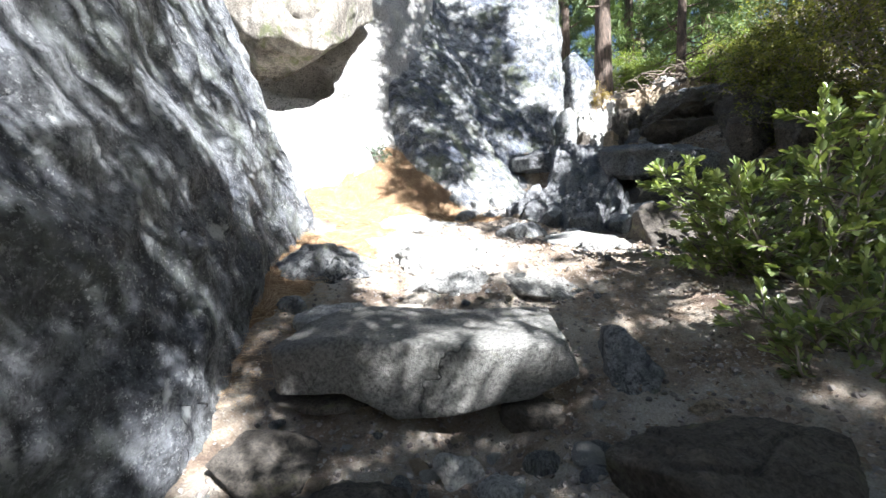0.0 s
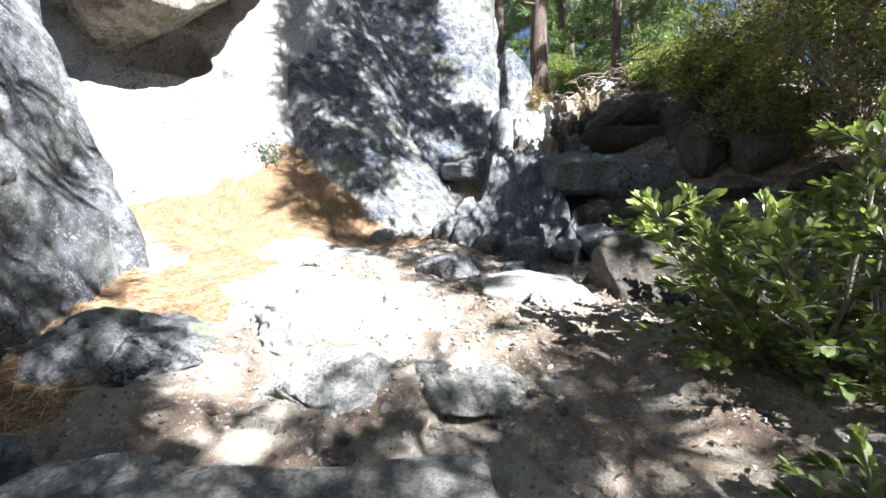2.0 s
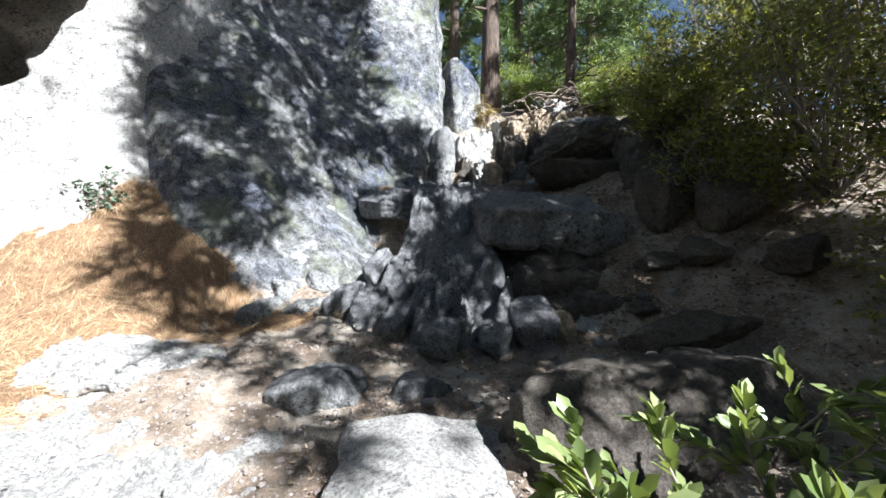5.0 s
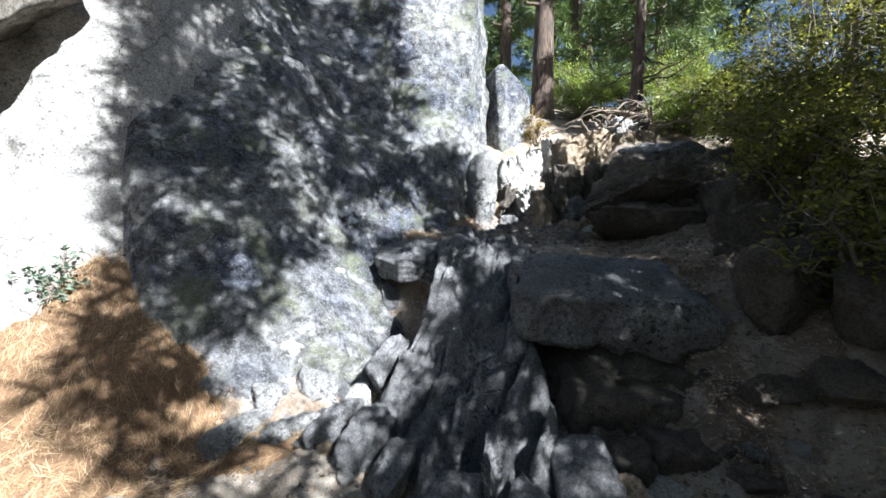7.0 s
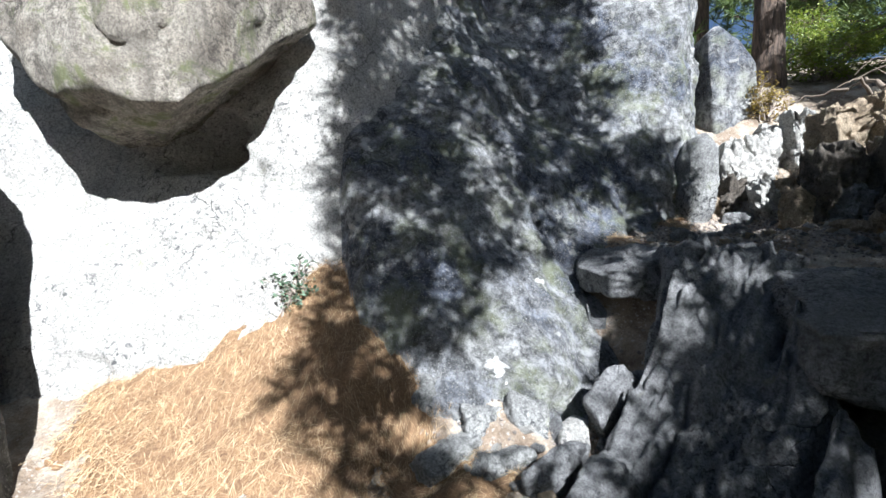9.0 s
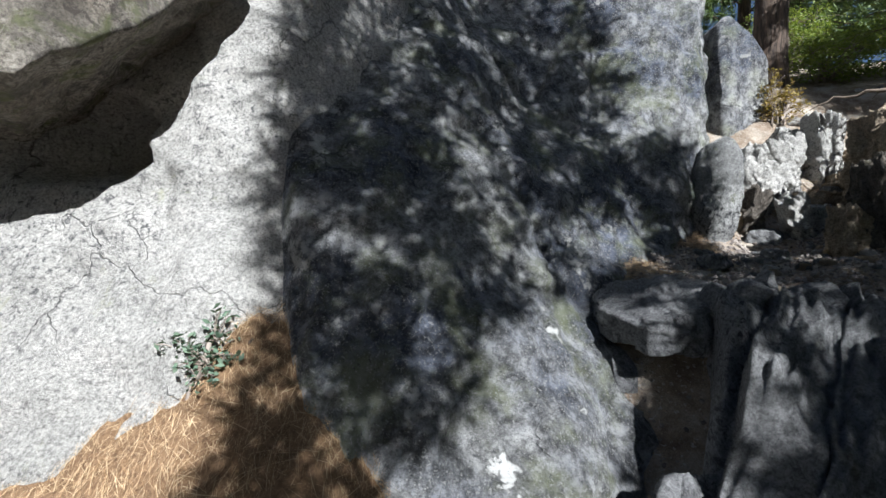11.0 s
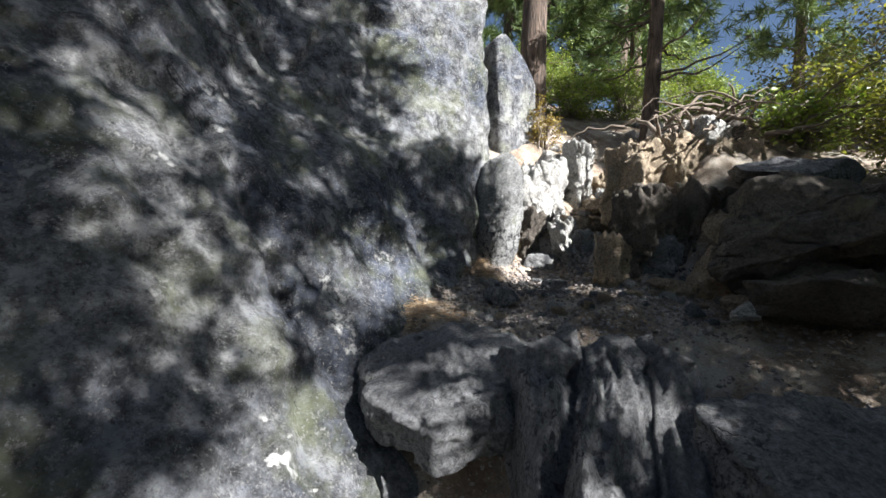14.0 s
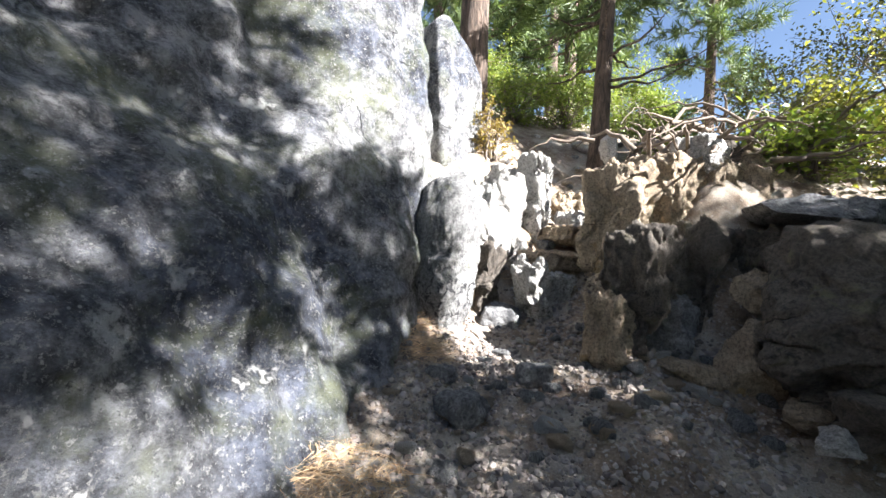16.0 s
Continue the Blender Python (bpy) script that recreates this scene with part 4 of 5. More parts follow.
def needle_bed():
    gx, gy = np.arange(-2.8, 1.1, 0.04), np.arange(2.6, 7.4, 0.04)
    x, y = [a.ravel() for a in np.meshgrid(gx, gy, indexing="ij")]
    m = needle_mask(x, y)
    z = rough_z(x, y) + 0.035 * np.clip((1.0 - m) / 0.5, -1.5, 1) + 0.012 * fbm(np.stack([x, y, 0 * x], 1), 9, 3, 0.6, 6)
    bed, n, l, b = material("needle_duff", 0.95)
    co = n.new("ShaderNodeTexCoord").outputs["Object"]
    l.new(ramp(n, l, tex(n, l, 28, 8, 0.8, 1.5, co), (0.32, (0.10, 0.055, 0.028)), (0.65, (0.34, 0.21, 0.11))), b.inputs["Base Color"])
    bump(n, l, b, tex(n, l, 60, 6, 0.8, 2.0, co), 0.9, 0.02)
    me = mesh_of("needle_bed", np.stack([x, y, z], 1), grid_faces(len(gx), len(gy)), bed, True)
    tagged(new("needle_bed", me), "thick bed of dry orange pine needles", "needles", kind="structure")
    k = 64000
    x, y = rng.uniform(-2.8, 1.1, k), rng.uniform(2.6, 7.3, k)
    keep = needle_mask(x, y) < 1.0 + 0.25 * rng.rand(k) ** 2
    x, y = x[keep], y[keep]
    z = rough_z(x, y) + 0.03 + 0.012 * rng.rand(len(x))
    dx = (rough_z(x + 0.1, y) - rough_z(x - 0.1, y)) / 0.2
    dy = (rough_z(x, y + 0.1) - rough_z(x, y - 0.1)) / 0.2
    yaw = rng.uniform(0, 2 * np.pi, len(x))
    pitch = np.arctan(dx * np.cos(yaw) + dy * np.sin(yaw)) + rng.normal(0, 0.12, len(x))
    length = rng.uniform(0.08, 0.17, len(x))
    size = np.stack([length, np.full(len(x), 0.0021), length], 1)
    me = scatter("pine_needles", *BLADE, np.stack([x, y, z], 1), turns_of(yaw, pitch, rng.uniform(-1, 1, len(x))), size, NEEDLE)
    tagged(new("pine_needles", me), "scattered dry orange pine needles", "needles", kind="stuff")


needle_bed()


def needle_drift(cx, cy, rx, ry, count, seed):
    r = np.random.RandomState(seed)
    a, d = r.uniform(0, 6.3, count), np.sqrt(r.rand(count))
    x, y = cx + rx * d * np.cos(a), cy + ry * d * np.sin(a)
    length = r.uniform(0.07, 0.16, count)
    me = scatter("needle_drift", *BLADE, np.stack([x, y, rough_z(x, y) + 0.008 + 0.012 * r.rand(count)], 1), turns_of(r.uniform(0, 6.3, count), r.normal(0, 0.08, count), r.uniform(-1, 1, count)),
                 np.stack([length, np.full(count, 0.003), length], 1), NEEDLE)
    tagged(new("needle_drift", me), "drift of dry orange pine needles", "needles", kind="stuff")


needle_drift(2.45, 10.15, 0.28, 0.45, 2600, 31)
needle_drift(3.35, 11.15, 0.35, 0.4, 2600, 32)
needle_drift(1.72, 8.95, 0.3, 0.2, 900, 33)
needle_drift(4.2, 10.7, 0.6, 0.5, 1200, 34)
needle_drift(-1.3, 2.9, 0.5, 0.7, 1800, 35)


def gravel(name, label, box, count, small, big, mat, shape, seed):
    r = np.random.RandomState(seed)
    x, y = r.uniform(box[0], box[1], count), r.uniform(box[2], box[3], count)
    keep = needle_mask(x, y) > 0.9
    keep &= fbm(np.stack([x, y, 0 * x], 1), 1.6, 3, 0.5, seed) > -0.45
    x, y = x[keep], y[keep]
    n = len(x)
    size = small + (big - small) * r.rand(n) ** 3
    me = scatter(name, *shape, np.stack([x, y, rough_z(x, y) + 0.15 * size], 1), turns_of(r.uniform(0, 6.3, n), r.normal(0, 0.35, n), r.normal(0, 0.5, n)), size, mat)
    tagged(new(name, me), label, "litter", kind="stuff")


v, f = sphere(1)
chip = v * np.array([1, 0.75, 0.5]) * (1 + 0.25 * np.random.RandomState(3).normal(size=(len(v), 1)))
gravel("gravel", "pale loose gravel and stone chips on the trail", (-1.2, 4.6, 0.4, 11.5), 36000, 0.005, 0.028, GRAVEL, (chip, f), 11)
gravel("ledge_gravel", "grey and pinkish gravel on the upper trail", (1.8, 4.3, 8.3, 10.4), 5500, 0.008, 0.036, GRAVEL, (chip, f), 14)
gravel("leaf_litter", "brown dead leaves and chips on the dirt", (0.9, 5.8, 1.0, 8.0), 15000, 0.02, 0.055, LITTER, (QUADLEAF[0] * np.array([1, 1, 3.0]), QUADLEAF[1]), 12)
gravel("slope_litter", "dark leaf litter on the shady slope", (2.9, 6.6, 4.9, 8.0), 12000, 0.03, 0.07, LITTER, (QUADLEAF[0] * np.array([1, 1, 3.0]), QUADLEAF[1]), 15)
gravel("dead_leaves", "few dead leaves on the trail", (-0.6, 5.0, 1.0, 11.0), 1600, 0.02, 0.045, LITTER, (QUADLEAF[0] * np.array([1, 1, 3.0]), QUADLEAF[1]), 13)


# ------------------------------------------------------------------ plants
def tube(points, radii, sides=6):
    """Vertices and quads of a tapered tube."""
    p = np.asarray(points, float)
    t = np.gradient(p, axis=0)
    t /= np.linalg.norm(t, axis=1)[:, None] + 1e-9
    ref = np.where(np.abs(t[:, 2:3]) > 0.9, np.array([[1.0, 0, 0]]), np.array([[0, 0, 1.0]]))
    a = np.cross(t, ref)
    a /= np.linalg.norm(a, axis=1)[:, None]
    b = np.cross(t, a)
    w = np.linspace(0, 2 * np.pi, sides, endpoint=False)
    ring = p[:, None] + np.asarray(radii)[:, None, None] * (np.cos(w)[None, :, None] * a[:, None] + np.sin(w)[None, :, None] * b[:, None])
    n = len(p)
    i, j = np.meshgrid(np.arange(n - 1), np.arange(sides), indexing="ij")
    k = (j + 1) % sides
    f = np.stack([i * sides + j, i * sides + k, (i + 1) * sides + k, (i + 1) * sides + j], -1).reshape(-1, 4)
    return ring.reshape(-1, 3), f


def joined(tubes):
    vs, fs, at = [], [], 0
    for v, f in tubes:
        vs.append(v)
        fs.append(f + at)
        at += len(v)
    return np.concatenate(vs), np.concatenate(fs)


def bend(a, b, sag, n, r):
    t = np.linspace(0, 1, n)[:, None]
    p = np.array(a) * (1 - t) + np.array(b) * t
    p = p + sag * (4 * t * (1 - t)) * np.array([0, 0, 1.0])
    wob = r.normal(0, 0.03, (n, 3)) * np.linalg.norm(np.subtract(b, a)) * np.sin(np.pi * t)
    return p + wob


def laurel(base, tips, label, seed, leaf=0.085, singles=0):
    r = np.random.RandomState(seed)
    root = new("laurel_bush")
    root.location = base
    base = np.array(base)
    stems, at, way = [], [], []
    for tip in tips:
        start = base + r.normal(0, 0.12, 3) * (1, 1, 0)
        knee = np.array(tip) * (0.85, 0.85, 1) + base * (0.15, 0.15, 0) - (0, 0, 0.45)
        w = np.linspace(0, 1, 9)[:, None]
        line = start * (1 - w) ** 2 + 2 * w * (1 - w) * knee + np.array(tip) * w ** 2 + r.normal(0, 0.008, (9, 3))
        stems.append(tube(line - base, np.linspace(0.014, 0.004, 9), 5))
        shoots = [line]
        for _ in range(5):
            k = r.randint(3, 8)
            end = line[k] + r.normal(0, 1, 3) * (0.2, 0.2, 0.1) + (0, 0, 0.16)
            end[2], end[0] = min(end[2], tip[2] - 0.03), max(end[0], min(1.7, tip[0]))
            s = bend(line[k], end, 0.02, 5, r)
            stems.append(tube(s - base, np.linspace(0.005, 0.002, 5), 4))
            shoots.append(s)
        for q, s in enumerate(shoots):
            n = 42 if q == 0 else 28
            u = 1 - r.rand(n) ** 1.6 * (0.62 if q == 0 else 0.9)
            idx = u * (len(s) - 1)
            lo = np.minimum(idx.astype(int), len(s) - 2)
            pos = s[lo] + (s[lo + 1] - s[lo]) * (idx - lo)[:, None]
            axis_ = s[lo + 1] - s[lo]
            axis_ = axis_ / np.linalg.norm(axis_, axis=1)[:, None]
            side = r.normal(size=(n, 3))
            side -= (side * axis_).sum(1)[:, None] * axis_
            side /= np.linalg.norm(side, axis=1)[:, None]
            at.append(pos)
            way.append(axis_ * (0.75 + 0.7 * u[:, None]) + side * 0.75)
    stalk = tagged(part("stem", mesh_of("stem", *joined(stems), TWIG, True), root, "thin grey-brown stems"), kind="stuff")
    at, way = np.concatenate(at) - base, np.concatenate(way)
    n = len(at)
    turns = along(way, r.uniform(-0.8, 0.8, n))
    size = leaf * r.uniform(0.6, 1.15, n)
    order = np.argsort(at[:, 0])
    pick, rest = order[:singles], order[singles:]
    one = mesh_of("leaf", LEAFLET[0], LEAF_TRIS, LEAF_ONE, True)
    for k in pick:
        ob = part("leaf", one, stalk)
        ob.matrix_local = Matrix.Translation(at[k]) @ Matrix(turns[k].tolist()).to_4x4() @ Matrix.Scale(float(size[k]), 4)
    me = scatter("foliage", LEAFLET[0], LEAF_TRIS, at[rest], turns[rest], size[rest], LEAF, True)
    tagged(part("foliage", me, root), kind="stuff")
    return tagged(root, label, "bush")


r0 = np.random.RandomState(21)
tips = [(1.68, 3.22, 2.0), (1.8, 3.05, 1.9), (1.78, 3.4, 2.02), (1.95, 3.3, 2.05), (2.15, 3.05, 1.95)]
while len(tips) < 48:
    d = r0.normal(size=3)
    d /= np.linalg.norm(d)
    p = np.array((2.85, 3.05, 1.75)) + d * (1.05, 0.62, 0.72) * r0.uniform(0.75, 1.05)
    if p[2] > 1.15 and p[0] > 1.75 and not (p[0] < 2.4 and p[2] > 1.95):
        tips.append(tuple(p))
laurel((2.6, 3.05, 1.02), tips, "glossy green laurel bush leaning over the trail", 22, 0.084, 240)
laurel((2.0, 2.2, 0.7), [(1.75, 2.1, 1.0), (1.95, 2.25, 1.2), (2.2, 2.1, 1.25), (2.35, 2.35, 1.3), (2.1, 1.95, 1.0), (2.5, 2.0, 1.2), (2.6, 2.3, 1.45), (2.3, 2.5, 1.5), (1.85, 2.45, 1.15)],
       "low leafy laurel shoots beside the trail", 23, 0.07)


def shrub(base, radius, label, mat, seed, leaves=3200, leaf=0.07, stems=9, lean=(0, 0)):
    r = np.random.RandomState(seed)
    root = new("shrub")
    root.location = base
    rad = np.array(radius, float)
    mid = np.array((lean[0], lean[1], 0.9 * rad[2]))
    hubs = r.normal(size=(34, 3))
    hubs /= np.linalg.norm(hubs, axis=1)[:, None]
    hubs = mid + hubs * rad * r.uniform(0.35, 1.0, (34, 1))
    hubs = hubs[hubs[:, 2] > 0.12 * rad[2]]
    twigs = []
    for k, h in enumerate(hubs):
        p = bend(r.normal(0, 0.06, 3) * (1, 1, 0), h, 0.1, 7, r)
        twigs.append(tube(p, np.linspace(0.030 if k < stems else 0.014, 0.006, 7), 5))
    ends = []
    for h in hubs:
        for _ in range(6):
            e = h + r.normal(0, 1, 3) * rad * (0.26, 0.26, 0.2) + (0, 0, 0.06 * rad[2])
            twigs.append(tube(bend(h * 0.92, e, 0.02, 4, r), np.linspace(0.006, 0.002, 4), 4))
            ends.append((h, e))
    tagged(part("twig", mesh_of("twig", *joined(twigs), TWIG, True), root, "tangled grey-brown branches"), kind="stuff")
    ends = np.array(ends)
    which, u = r.randint(0, len(ends), leaves), 1.1 - r.rand(leaves) ** 1.5
    at = ends[which, 0] + (ends[which, 1] - ends[which, 0]) * u[:, None] + r.normal(0, 0.055 * min(1.0, 1.6 * rad.mean()), (leaves, 3)) * (1 + 0.25 * rad)
    turns = turns_of(r.uniform(0, 6.3, leaves), r.uniform(-0.5, 1.0, leaves), r.uniform(-1.2, 1.2, leaves))
    me = scatter("foliage", *QUADLEAF, at, turns, leaf * r.uniform(0.6, 1.3, leaves), mat)
    tagged(part("foliage", me, root), kind="stuff")
    return tagged(root, label, "bush")


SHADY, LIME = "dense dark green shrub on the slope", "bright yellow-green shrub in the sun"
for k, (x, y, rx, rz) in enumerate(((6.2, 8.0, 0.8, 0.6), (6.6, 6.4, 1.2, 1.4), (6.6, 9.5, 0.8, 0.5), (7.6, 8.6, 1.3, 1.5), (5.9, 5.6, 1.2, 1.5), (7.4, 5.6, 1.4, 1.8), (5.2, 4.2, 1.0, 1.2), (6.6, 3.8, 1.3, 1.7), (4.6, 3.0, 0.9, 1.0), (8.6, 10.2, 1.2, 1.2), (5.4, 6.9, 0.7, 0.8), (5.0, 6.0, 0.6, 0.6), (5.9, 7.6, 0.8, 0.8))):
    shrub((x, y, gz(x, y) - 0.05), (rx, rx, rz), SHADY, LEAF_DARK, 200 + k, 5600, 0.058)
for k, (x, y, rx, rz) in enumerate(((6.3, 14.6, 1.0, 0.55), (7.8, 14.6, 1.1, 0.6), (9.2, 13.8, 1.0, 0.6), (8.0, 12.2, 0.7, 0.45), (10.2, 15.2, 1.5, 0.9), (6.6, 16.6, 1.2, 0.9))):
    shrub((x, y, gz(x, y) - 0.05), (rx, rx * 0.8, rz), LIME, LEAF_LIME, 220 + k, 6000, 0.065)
shrub((4.35, 12.2, gz(4.35, 12.2) - 0.1), (0.32, 0.3, 0.38), "small russet and green bush beside the rock", RUSSET, 230, 1500, 0.05)
shrub((-1.2, 6.82, gz(-1.2, 6.82) - 0.2), (0.26, 0.16, 0.24), "small grey-green bush in the rock corner", GREYGREEN, 231, 900, 0.05)
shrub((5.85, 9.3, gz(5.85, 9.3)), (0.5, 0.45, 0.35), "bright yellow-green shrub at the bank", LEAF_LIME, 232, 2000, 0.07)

SPRAY_V, SPRAY_F = [], []
_r = np.random.RandomState(5)
for q in range(16):
    a, e = q * 2.4, _r.uniform(-0.5, 0.9)
    m = turns_of(np.array([_r.normal(0, 0.75)]), np.array([_r.normal(0, 0.6)]), np.array([a]))[0]
    vv = (BLADE[0] * np.array([_r.uniform(0.6, 1.0), 0.07, 0.6])) @ m.T + np.array([0.35 * _r.rand(), 0, 0])
    SPRAY_F += [tuple(i + len(SPRAY_V) * 6 for i in f_) for f_ in BLADE[1]]
    SPRAY_V.append(vv)
SPRAY = (np.concatenate(SPRAY_V), np.array(SPRAY_F))


def pine(base, height, radius, label, seed, first=0.3, limbs=40, reach=2.2, sprays=26, size=0.42, lean=(0, 0), bare=0):
    """A pine: tapered trunk, limbs, and a crown of needle sprays."""
    r = np.random.RandomState(seed)
    root = new("pine_tree")
    root.location = base
    n = 18
    t = np.linspace(0, 1, n)
    line = np.stack([lean[0] * t + 0.05 * np.sin(3 * t + seed), lean[1] * t + 0.05 * np.cos(4 * t), height * t - 0.4], 1)
    rad = radius * (1 - 0.75 * t) * (1 + 0.25 * np.exp(-t * 30))
    v, f = tube(line, rad, 16)
    v = v + 0.05 * radius * fbm(v, 6.0, 2, 0.5, seed)[:, None]
    part("trunk", mesh_of("trunk", v, f, BARK, True), root, "dark furrowed bark")
    arms, at, way = [], [], []
    for k in range(limbs):
        u = first + (1 - first) * (k + r.rand()) / limbs
        p0 = np.array([np.interp(u, t, line[:, c]) for c in range(3)])
        a = r.uniform(0, 6.3)
        length = reach * (1.05 - 0.75 * (u - first) / (1 - first)) * r.uniform(0.6, 1.15)
        p1 = p0 + length * np.array((np.cos(a), np.sin(a), r.uniform(-0.15, 0.25)))
        s = bend(p0, p1, -0.06 * length, 7, r)
        arms.append(tube(s, np.linspace(0.16 * radius + 0.006, 0.006, 7), 5))
        if k < bare:
            continue
        m = int(sprays * (0.5 + 0.5 * length / reach))
        w = r.uniform(0.3, 1.0, m)
        pos = np.stack([np.interp(w, np.linspace(0, 1, 7), s[:, c]) for c in range(3)], 1) + r.normal(0, 0.10 * reach, (m, 3)) * (1, 1, 0.5)
        at.append(pos)
        way.append((p1 - p0) / length + r.normal(0, 0.5, (m, 3)))
    tagged(part("limb", mesh_of("limb", *joined(arms), BARK, True), root), kind="stuff")
    at, way = np.concatenate(at), np.concatenate(way)
    me = scatter("crown", *SPRAY, at, along(way, r.uniform(0, 6.3, len(at))), size * r.uniform(0.6, 1.2, len(at)), PINE)
    tagged(part("crown", me, root, "dark green pine needles"), kind="stuff")
    return tagged(root, label, "tree")


def pine_at(x, y, *rest, **more):
    return pine((x, y, gz(x, y)), *rest, **more)


TALL = "tall dark-barked pine with green crown"
pine_at(5.2, 14.2, 15, 0.30, "thick straight pine trunk beyond the cliff", 301, first=0.22, limbs=30, reach=2.0)
pine((6.95, 12.75, 6.2), 8.0, 0.17, "slender young pine on the bank", 302, first=0.18, limbs=34, reach=1.8, size=0.36, lean=(0.25, 0.1), bare=8)
for k, (x, y, h, rr) in enumerate(((8.5, 20, 16, 0.25), (6.0, 22, 17, 0.28), (11, 18, 14, 0.22), (4.2, 25, 18, 0.3), (13.5, 22, 16, 0.26), (10, 27, 19, 0.3), (17, 24, 16, 0.25),
                                   (7.5, 30, 20, 0.3), (14, 31, 19, 0.3), (20, 19, 15, 0.25), (2, 31, 19, 0.3), (20, 30, 18, 0.3), (11, 8, 10, 0.16), (13, 5, 11, 0.18), (16, 3, 12, 0.2))):
    pine_at(x, y, h, rr, TALL, 310 + k, first=0.10, limbs=48, reach=2.8, sprays=30, size=0.55)


def forest_behind():
    """The wood goes on below and beside the trail: unseen pines, added to hold back sky light, clear of the sun's way
    to it.
    """
    r = np.random.RandomState(600)
    kinds = [pine_at(-16, -14, 14, 0.26, TALL, 611, first=0.12, limbs=44, reach=3.0, sprays=30, size=0.7), pine_at(20, -3, 12, 0.22, TALL, 612, first=0.08, limbs=44, reach=2.8, sprays=30, size=0.7)]
    away = math.atan2(TO_SUN.y, TO_SUN.x)
    for k in range(46):
        a = r.uniform(-math.pi, 0.25)
        off = abs((a - away + math.pi) % (2 * math.pi) - math.pi)
        d = r.uniform(24, 34) if off < 0.75 else r.uniform(11, 26)
        x, y = 1.5 + d * math.cos(a), 4.0 + d * math.sin(a)
        src = kinds[k % 2]
        ob = copy_thing(src, pose(x, y, gz(x, y), 0, 0, r.uniform(0, 360)) @ Matrix.Scale(r.uniform(0.75, 1.1), 4))
        tagged(ob, TALL, "tree", "pines of the wood")


forest_behind()


# ------------------------------------------------------------------ shade trees beyond the view, on the sun's side
LIT = [(-0.25, 4.45, 0.85, 1.15), (1.35, 4.3, 0.45, 0.4), (-2.2, 6.7, 1.35, 1.3), (0.65, 6.95, 0.5, 0.45), (3.7, 11.1, 1.5, 1.3), (-1.0, 5.8, 0.7, 0.5), (2.6, 11.6, 0.7, 0.9), (-1.0, 2.1, 0.35, 0.3), (0.9, 3.4, 0.3, 0.25), (6.5, 13, 2, 1.6), (2.1, 3.95, 1.0, 0.5), (-2.6, 8.4, 1.3, 2.0), (2.35, 7.95, 0.4, 0.18), (1.8, 9.0, 0.3, 0.18), (3.6, 10.0, 0.9, 0.5), (2.3, 8.45, 0.3, 0.16), (1.75, 8.4, 0.22, 0.14), (2.75, 8.3, 0.22, 0.14), (1.9, 6.05, 0.28, 0.16), (2.5, 5.95, 0.22, 0.2), (2.3, 6.75, 0.17, 0.12), (1.75, 6.6, 0.22, 0.13), (0.2, 7.1, 0.5, 0.35), (3.1, 8.0, 0.2, 0.12), (3.3, 6.5, 0.2, 0.06), (2.9, 9.5, 0.25, 0.2), (3.4, 9.3, 0.2, 0.12), (1.75, 2.75, 0.35, 0.22)]


def shade_tree(base, height, label, seed, targets):
    r = np.random.RandomState(seed)
    root = new("pine_tree")
    root.location = base
    base = np.array(base)
    t = np.linspace(0, 1, 12)
    line = np.stack([0 * t, 0 * t, height * t - 0.4], 1)
    part("trunk", mesh_of("trunk", *tube(line, 0.32 * (1 - 0.7 * t), 12), BARK, True), root)
    far = r.uniform(5.5, 9.5, len(targets))
    at = targets + far[:, None] * np.array(TO_SUN) - base
    arms = []
    for k in r.choice(len(at), min(14, len(at)), replace=False):
        tip = at[k]
        s = bend((0, 0, min(height * 0.95, max(2.0, tip[2] - 0.25 * np.hypot(tip[0], tip[1])))), tip, 0.1, 7, r)
        arms.append(tube(s, np.linspace(0.016, 0.004, 7), 5))
    tagged(part("limb", mesh_of("limb", *joined(arms), BARK, True), root), kind="stuff")
    me = scatter("crown", *SPRAY, at, turns_of(r.uniform(0, 6.3, len(at)), r.uniform(-0.5, 0.5, len(at)), r.uniform(0, 6.3, len(at))), r.uniform(0.28, 0.5, len(at)), PINE)
    tagged(part("crown", me, root), kind="stuff")
    tagged(root, label, "tree")


def shade_targets(count, box, seed, clear=1.0, lift=0.0):
    r = np.random.RandomState(seed)
    x, y = r.uniform(box[0], box[1], count), r.uniform(box[2], box[3], count)
    z = ground_z(x, y) + lift
    q = np.stack([x, y, 0 * x], 1)
    keep = fbm(q, 0.9, 3, 0.5, seed) > -0.55 * clear
    for cx, cy, rx, ry in LIT:
        keep &= ((x - cx) / rx) ** 2 + ((y - cy) / ry) ** 2 > 1.0
    return np.stack([x, y, z], 1)[keep]


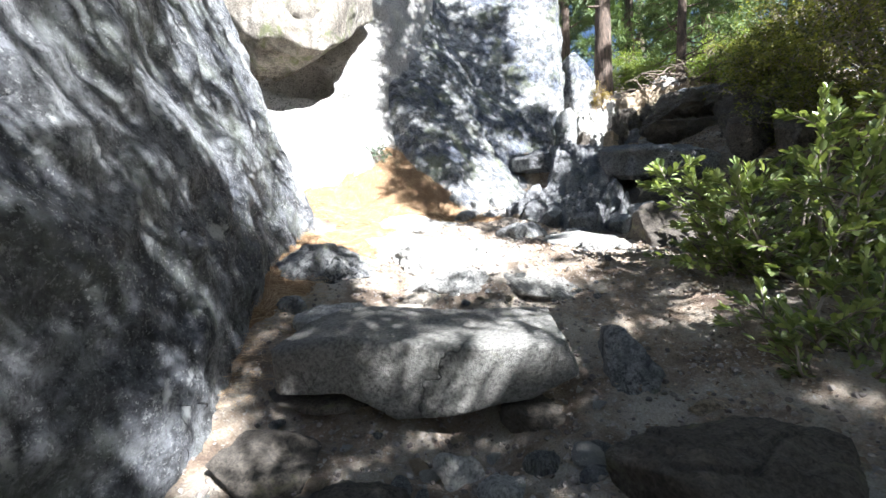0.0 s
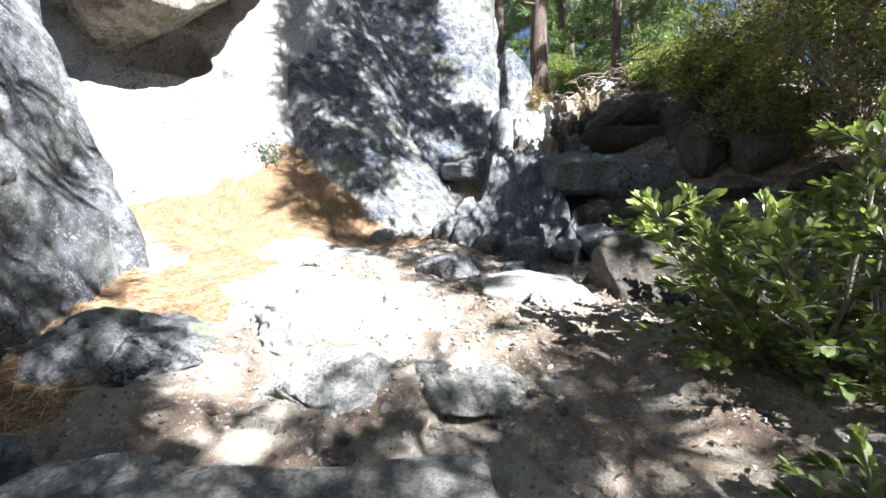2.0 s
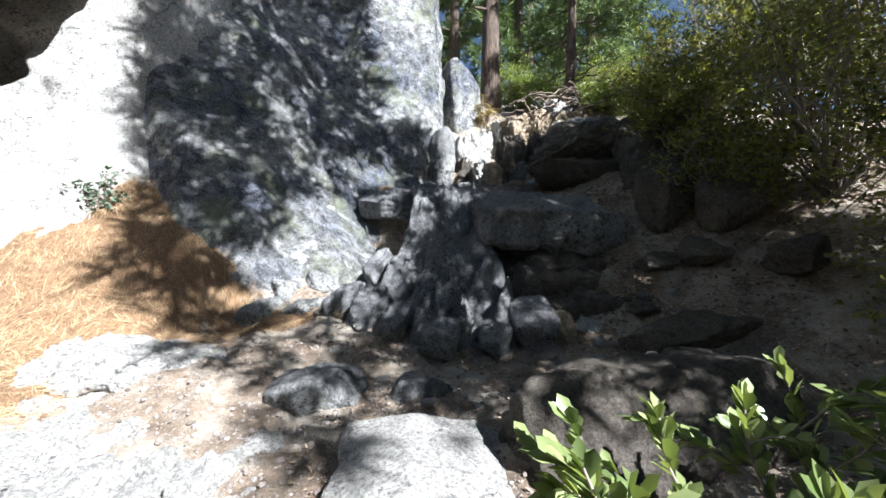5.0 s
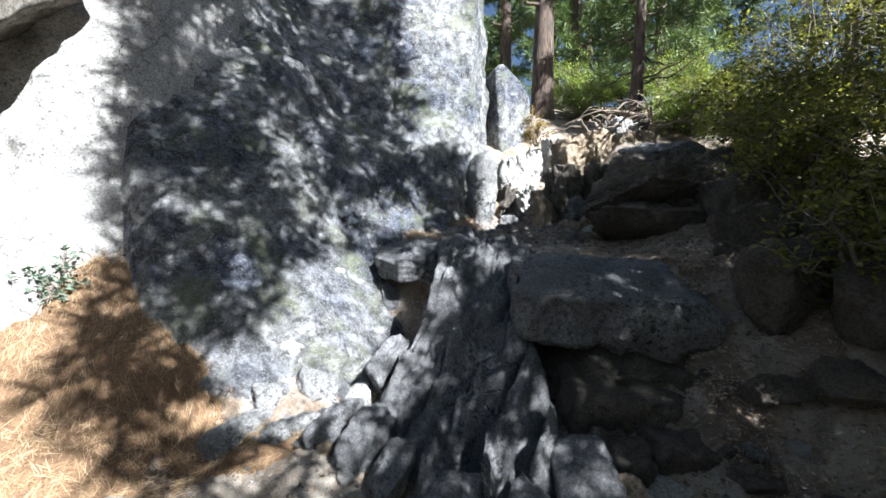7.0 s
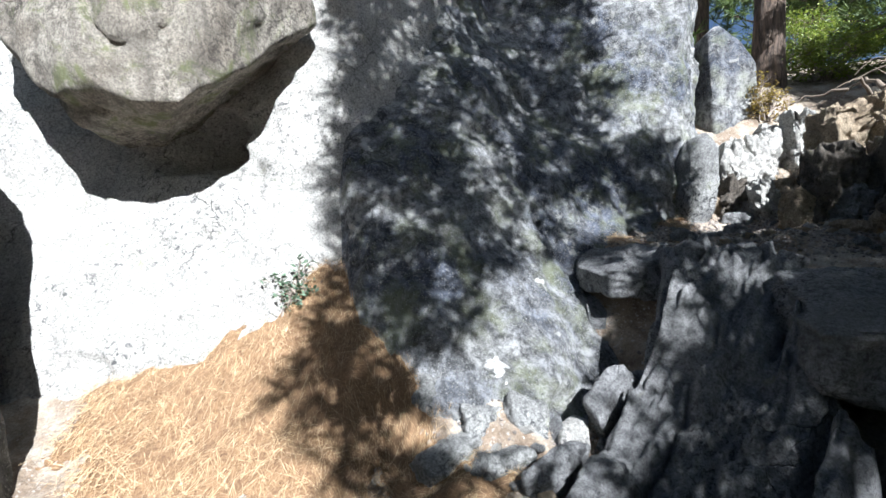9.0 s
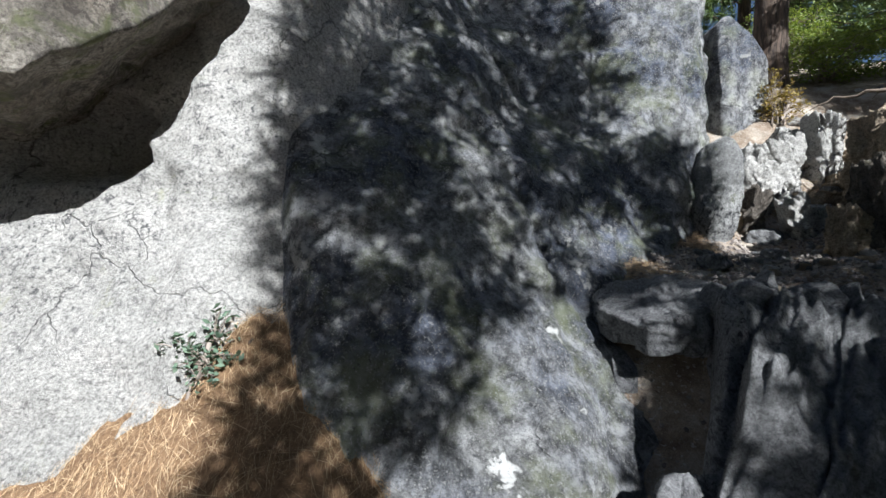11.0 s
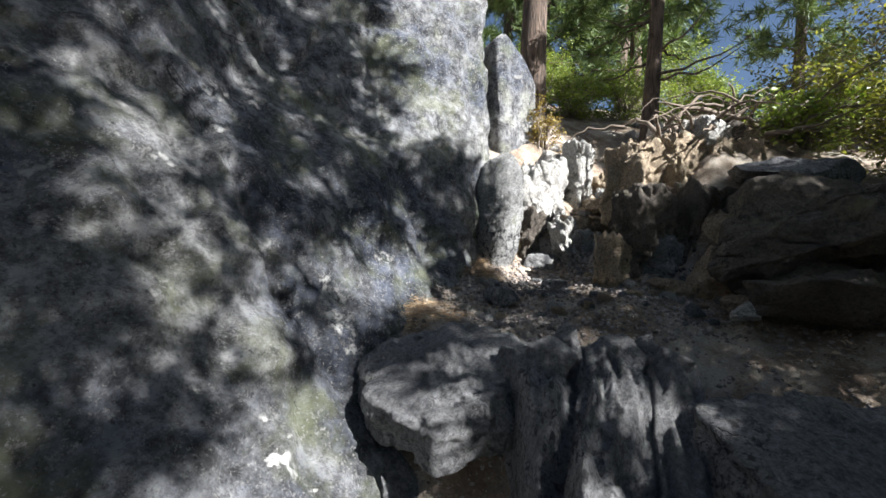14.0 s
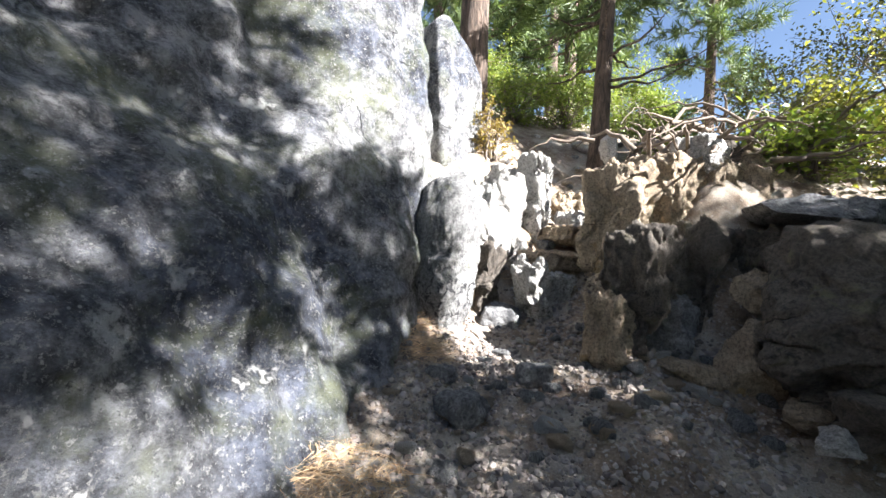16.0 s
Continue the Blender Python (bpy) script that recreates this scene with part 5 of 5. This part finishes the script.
def face_targets(count, seed):
    """Points on the main face above its sunlit foot."""
    r = np.random.RandomState(seed)
    x, z = r.uniform(-0.95, 2.6, count), r.uniform(2.75, 7.6, count)
    y = np.interp(x, (-0.95, -0.3, 0.3, 0.85, 1.4, 2.0, 2.6), (7.2, 7.36, 7.8, 8.5, 9.1, 9.65, 10.3))
    k = np.interp(x, (1.0, 2.6), (0.62, 0.15))
    q = np.stack([x, y, z], 1)
    keep = (fbm(q, 1.0, 3, 0.5, seed) > -0.5 - 0.4 * (z > 4.4)) & ~((x > 1.95) & (z > 5.1)) & (z > 2.85 + 0.3 * np.clip((x + 0.1) / 0.4, 0, 1) + 0.15 * np.sin(5 * x))
    for cx, cz, rx, rz in ((-0.42, 3.75, 0.36, 0.2), (1.8, 4.1, 0.2, 0.45), (0.75, 3.25, 0.3, 0.22), (1.45, 3.75, 0.2, 0.3), (0.55, 4.6, 0.22, 0.28)):
        keep &= np.hypot((x - cx) / rx, (z - cz) / rz) > 1
    keep &= np.hypot((x - 1.12) / 0.22, (z - 3.65) / 0.32) > 1
    keep |= (np.arange(count) % 3 == 0) & (x > 0.0) & (x < 1.35) & (z > 4.0)
    q[:, 0] -= 0.62 * k * (z - 3.9)
    q[:, 1] += 0.78 * k * (z - 3.9)
    return q[keep]


shade_tree((10.0, -2.0, gz(10, -2)), 13, "tall pine below the trail shading the rock face", 401,
           np.concatenate([face_targets(2100, 1), shade_targets(230, (1.6, 4.2, 7.4, 9.9), 8, 0.8), shade_targets(190, (1.9, 4.3, 6.0, 8.0), 14, 2.0, 1.0)]))
shade_tree((9.5, -4.5, gz(9.5, -4.5)), 14, "tall pine below the trail shading the ledges", 402,
           np.concatenate([shade_targets(1000, (1.5, 5.7, 4.9, 9.0), 3, 1.6), shade_targets(900, (0.9, 6.0, -0.5, 4.9), 4, 1.3), shade_targets(170, (3.0, 5.7, 4.9, 7.0), 16, 2.0), shade_targets(180, (3.8, 6.0, 7.5, 9.2), 11, 2.0, 0.7), shade_targets(70, (2.35, 4.0, 2.0, 3.9), 12, 2.0, 0.7), shade_targets(300, (1.0, 2.8, 0.7, 2.6), 13, 2.0)]))
shade_tree((3.0, -6.5, gz(3, -6.5)), 15, "tall pine behind the start of the trail", 403,
           np.concatenate([shade_targets(560, (-1.2, 1.5, 0.0, 3.5), 5), shade_targets(230, (-1.0, 2.2, 4.9, 7.0), 6), shade_targets(60, (-0.8, 0.2, 6.1, 6.8), 15, 2.0), shade_targets(290, (-2.1, -0.8, 0.4, 3.4), 7, 1.6), shade_targets(270, (-4.4, -2.0, 1.2, 6.4), 9, 0.1), shade_targets(80, (-1.9, -0.7, 3.0, 4.6), 10, 1.0)]))


# ------------------------------------------------------------------ roots and dead branches on the bank
def root_tangle():
    r = np.random.RandomState(500)
    root = new("dead_branches")
    root.location = (5.4, 9.85, 5.45)
    for k in range(120):
        a = (r.normal(0.1, 0.45), r.normal(0, 0.3), r.uniform(-0.25, 0.2))
        ang = r.uniform(0, 6.3)
        b = (a[0] + np.cos(ang) * r.uniform(0.3, 0.9), a[1] + np.sin(ang) * r.uniform(0.3, 0.9), a[2] + r.uniform(-0.25, 0.32))
        part("branch", mesh_of("branch", *tube(bend(a, b, r.uniform(-0.1, 0.2), 9, r), np.linspace(0.006 + 0.034 * r.rand() ** 2, 0.004, 9), 7), ROOT, True), root)
    tagged(root, "tangle of bleached dead roots and branches", "branches")


root_tangle()

# ------------------------------------------------------------------ plan to metres
for ob in list(scene.objects):
    if ob.parent is None and ob.type not in {"CAMERA", "LIGHT"}:
        ob.matrix_basis = Matrix.Scale(UNIT, 4) @ ob.matrix_basis
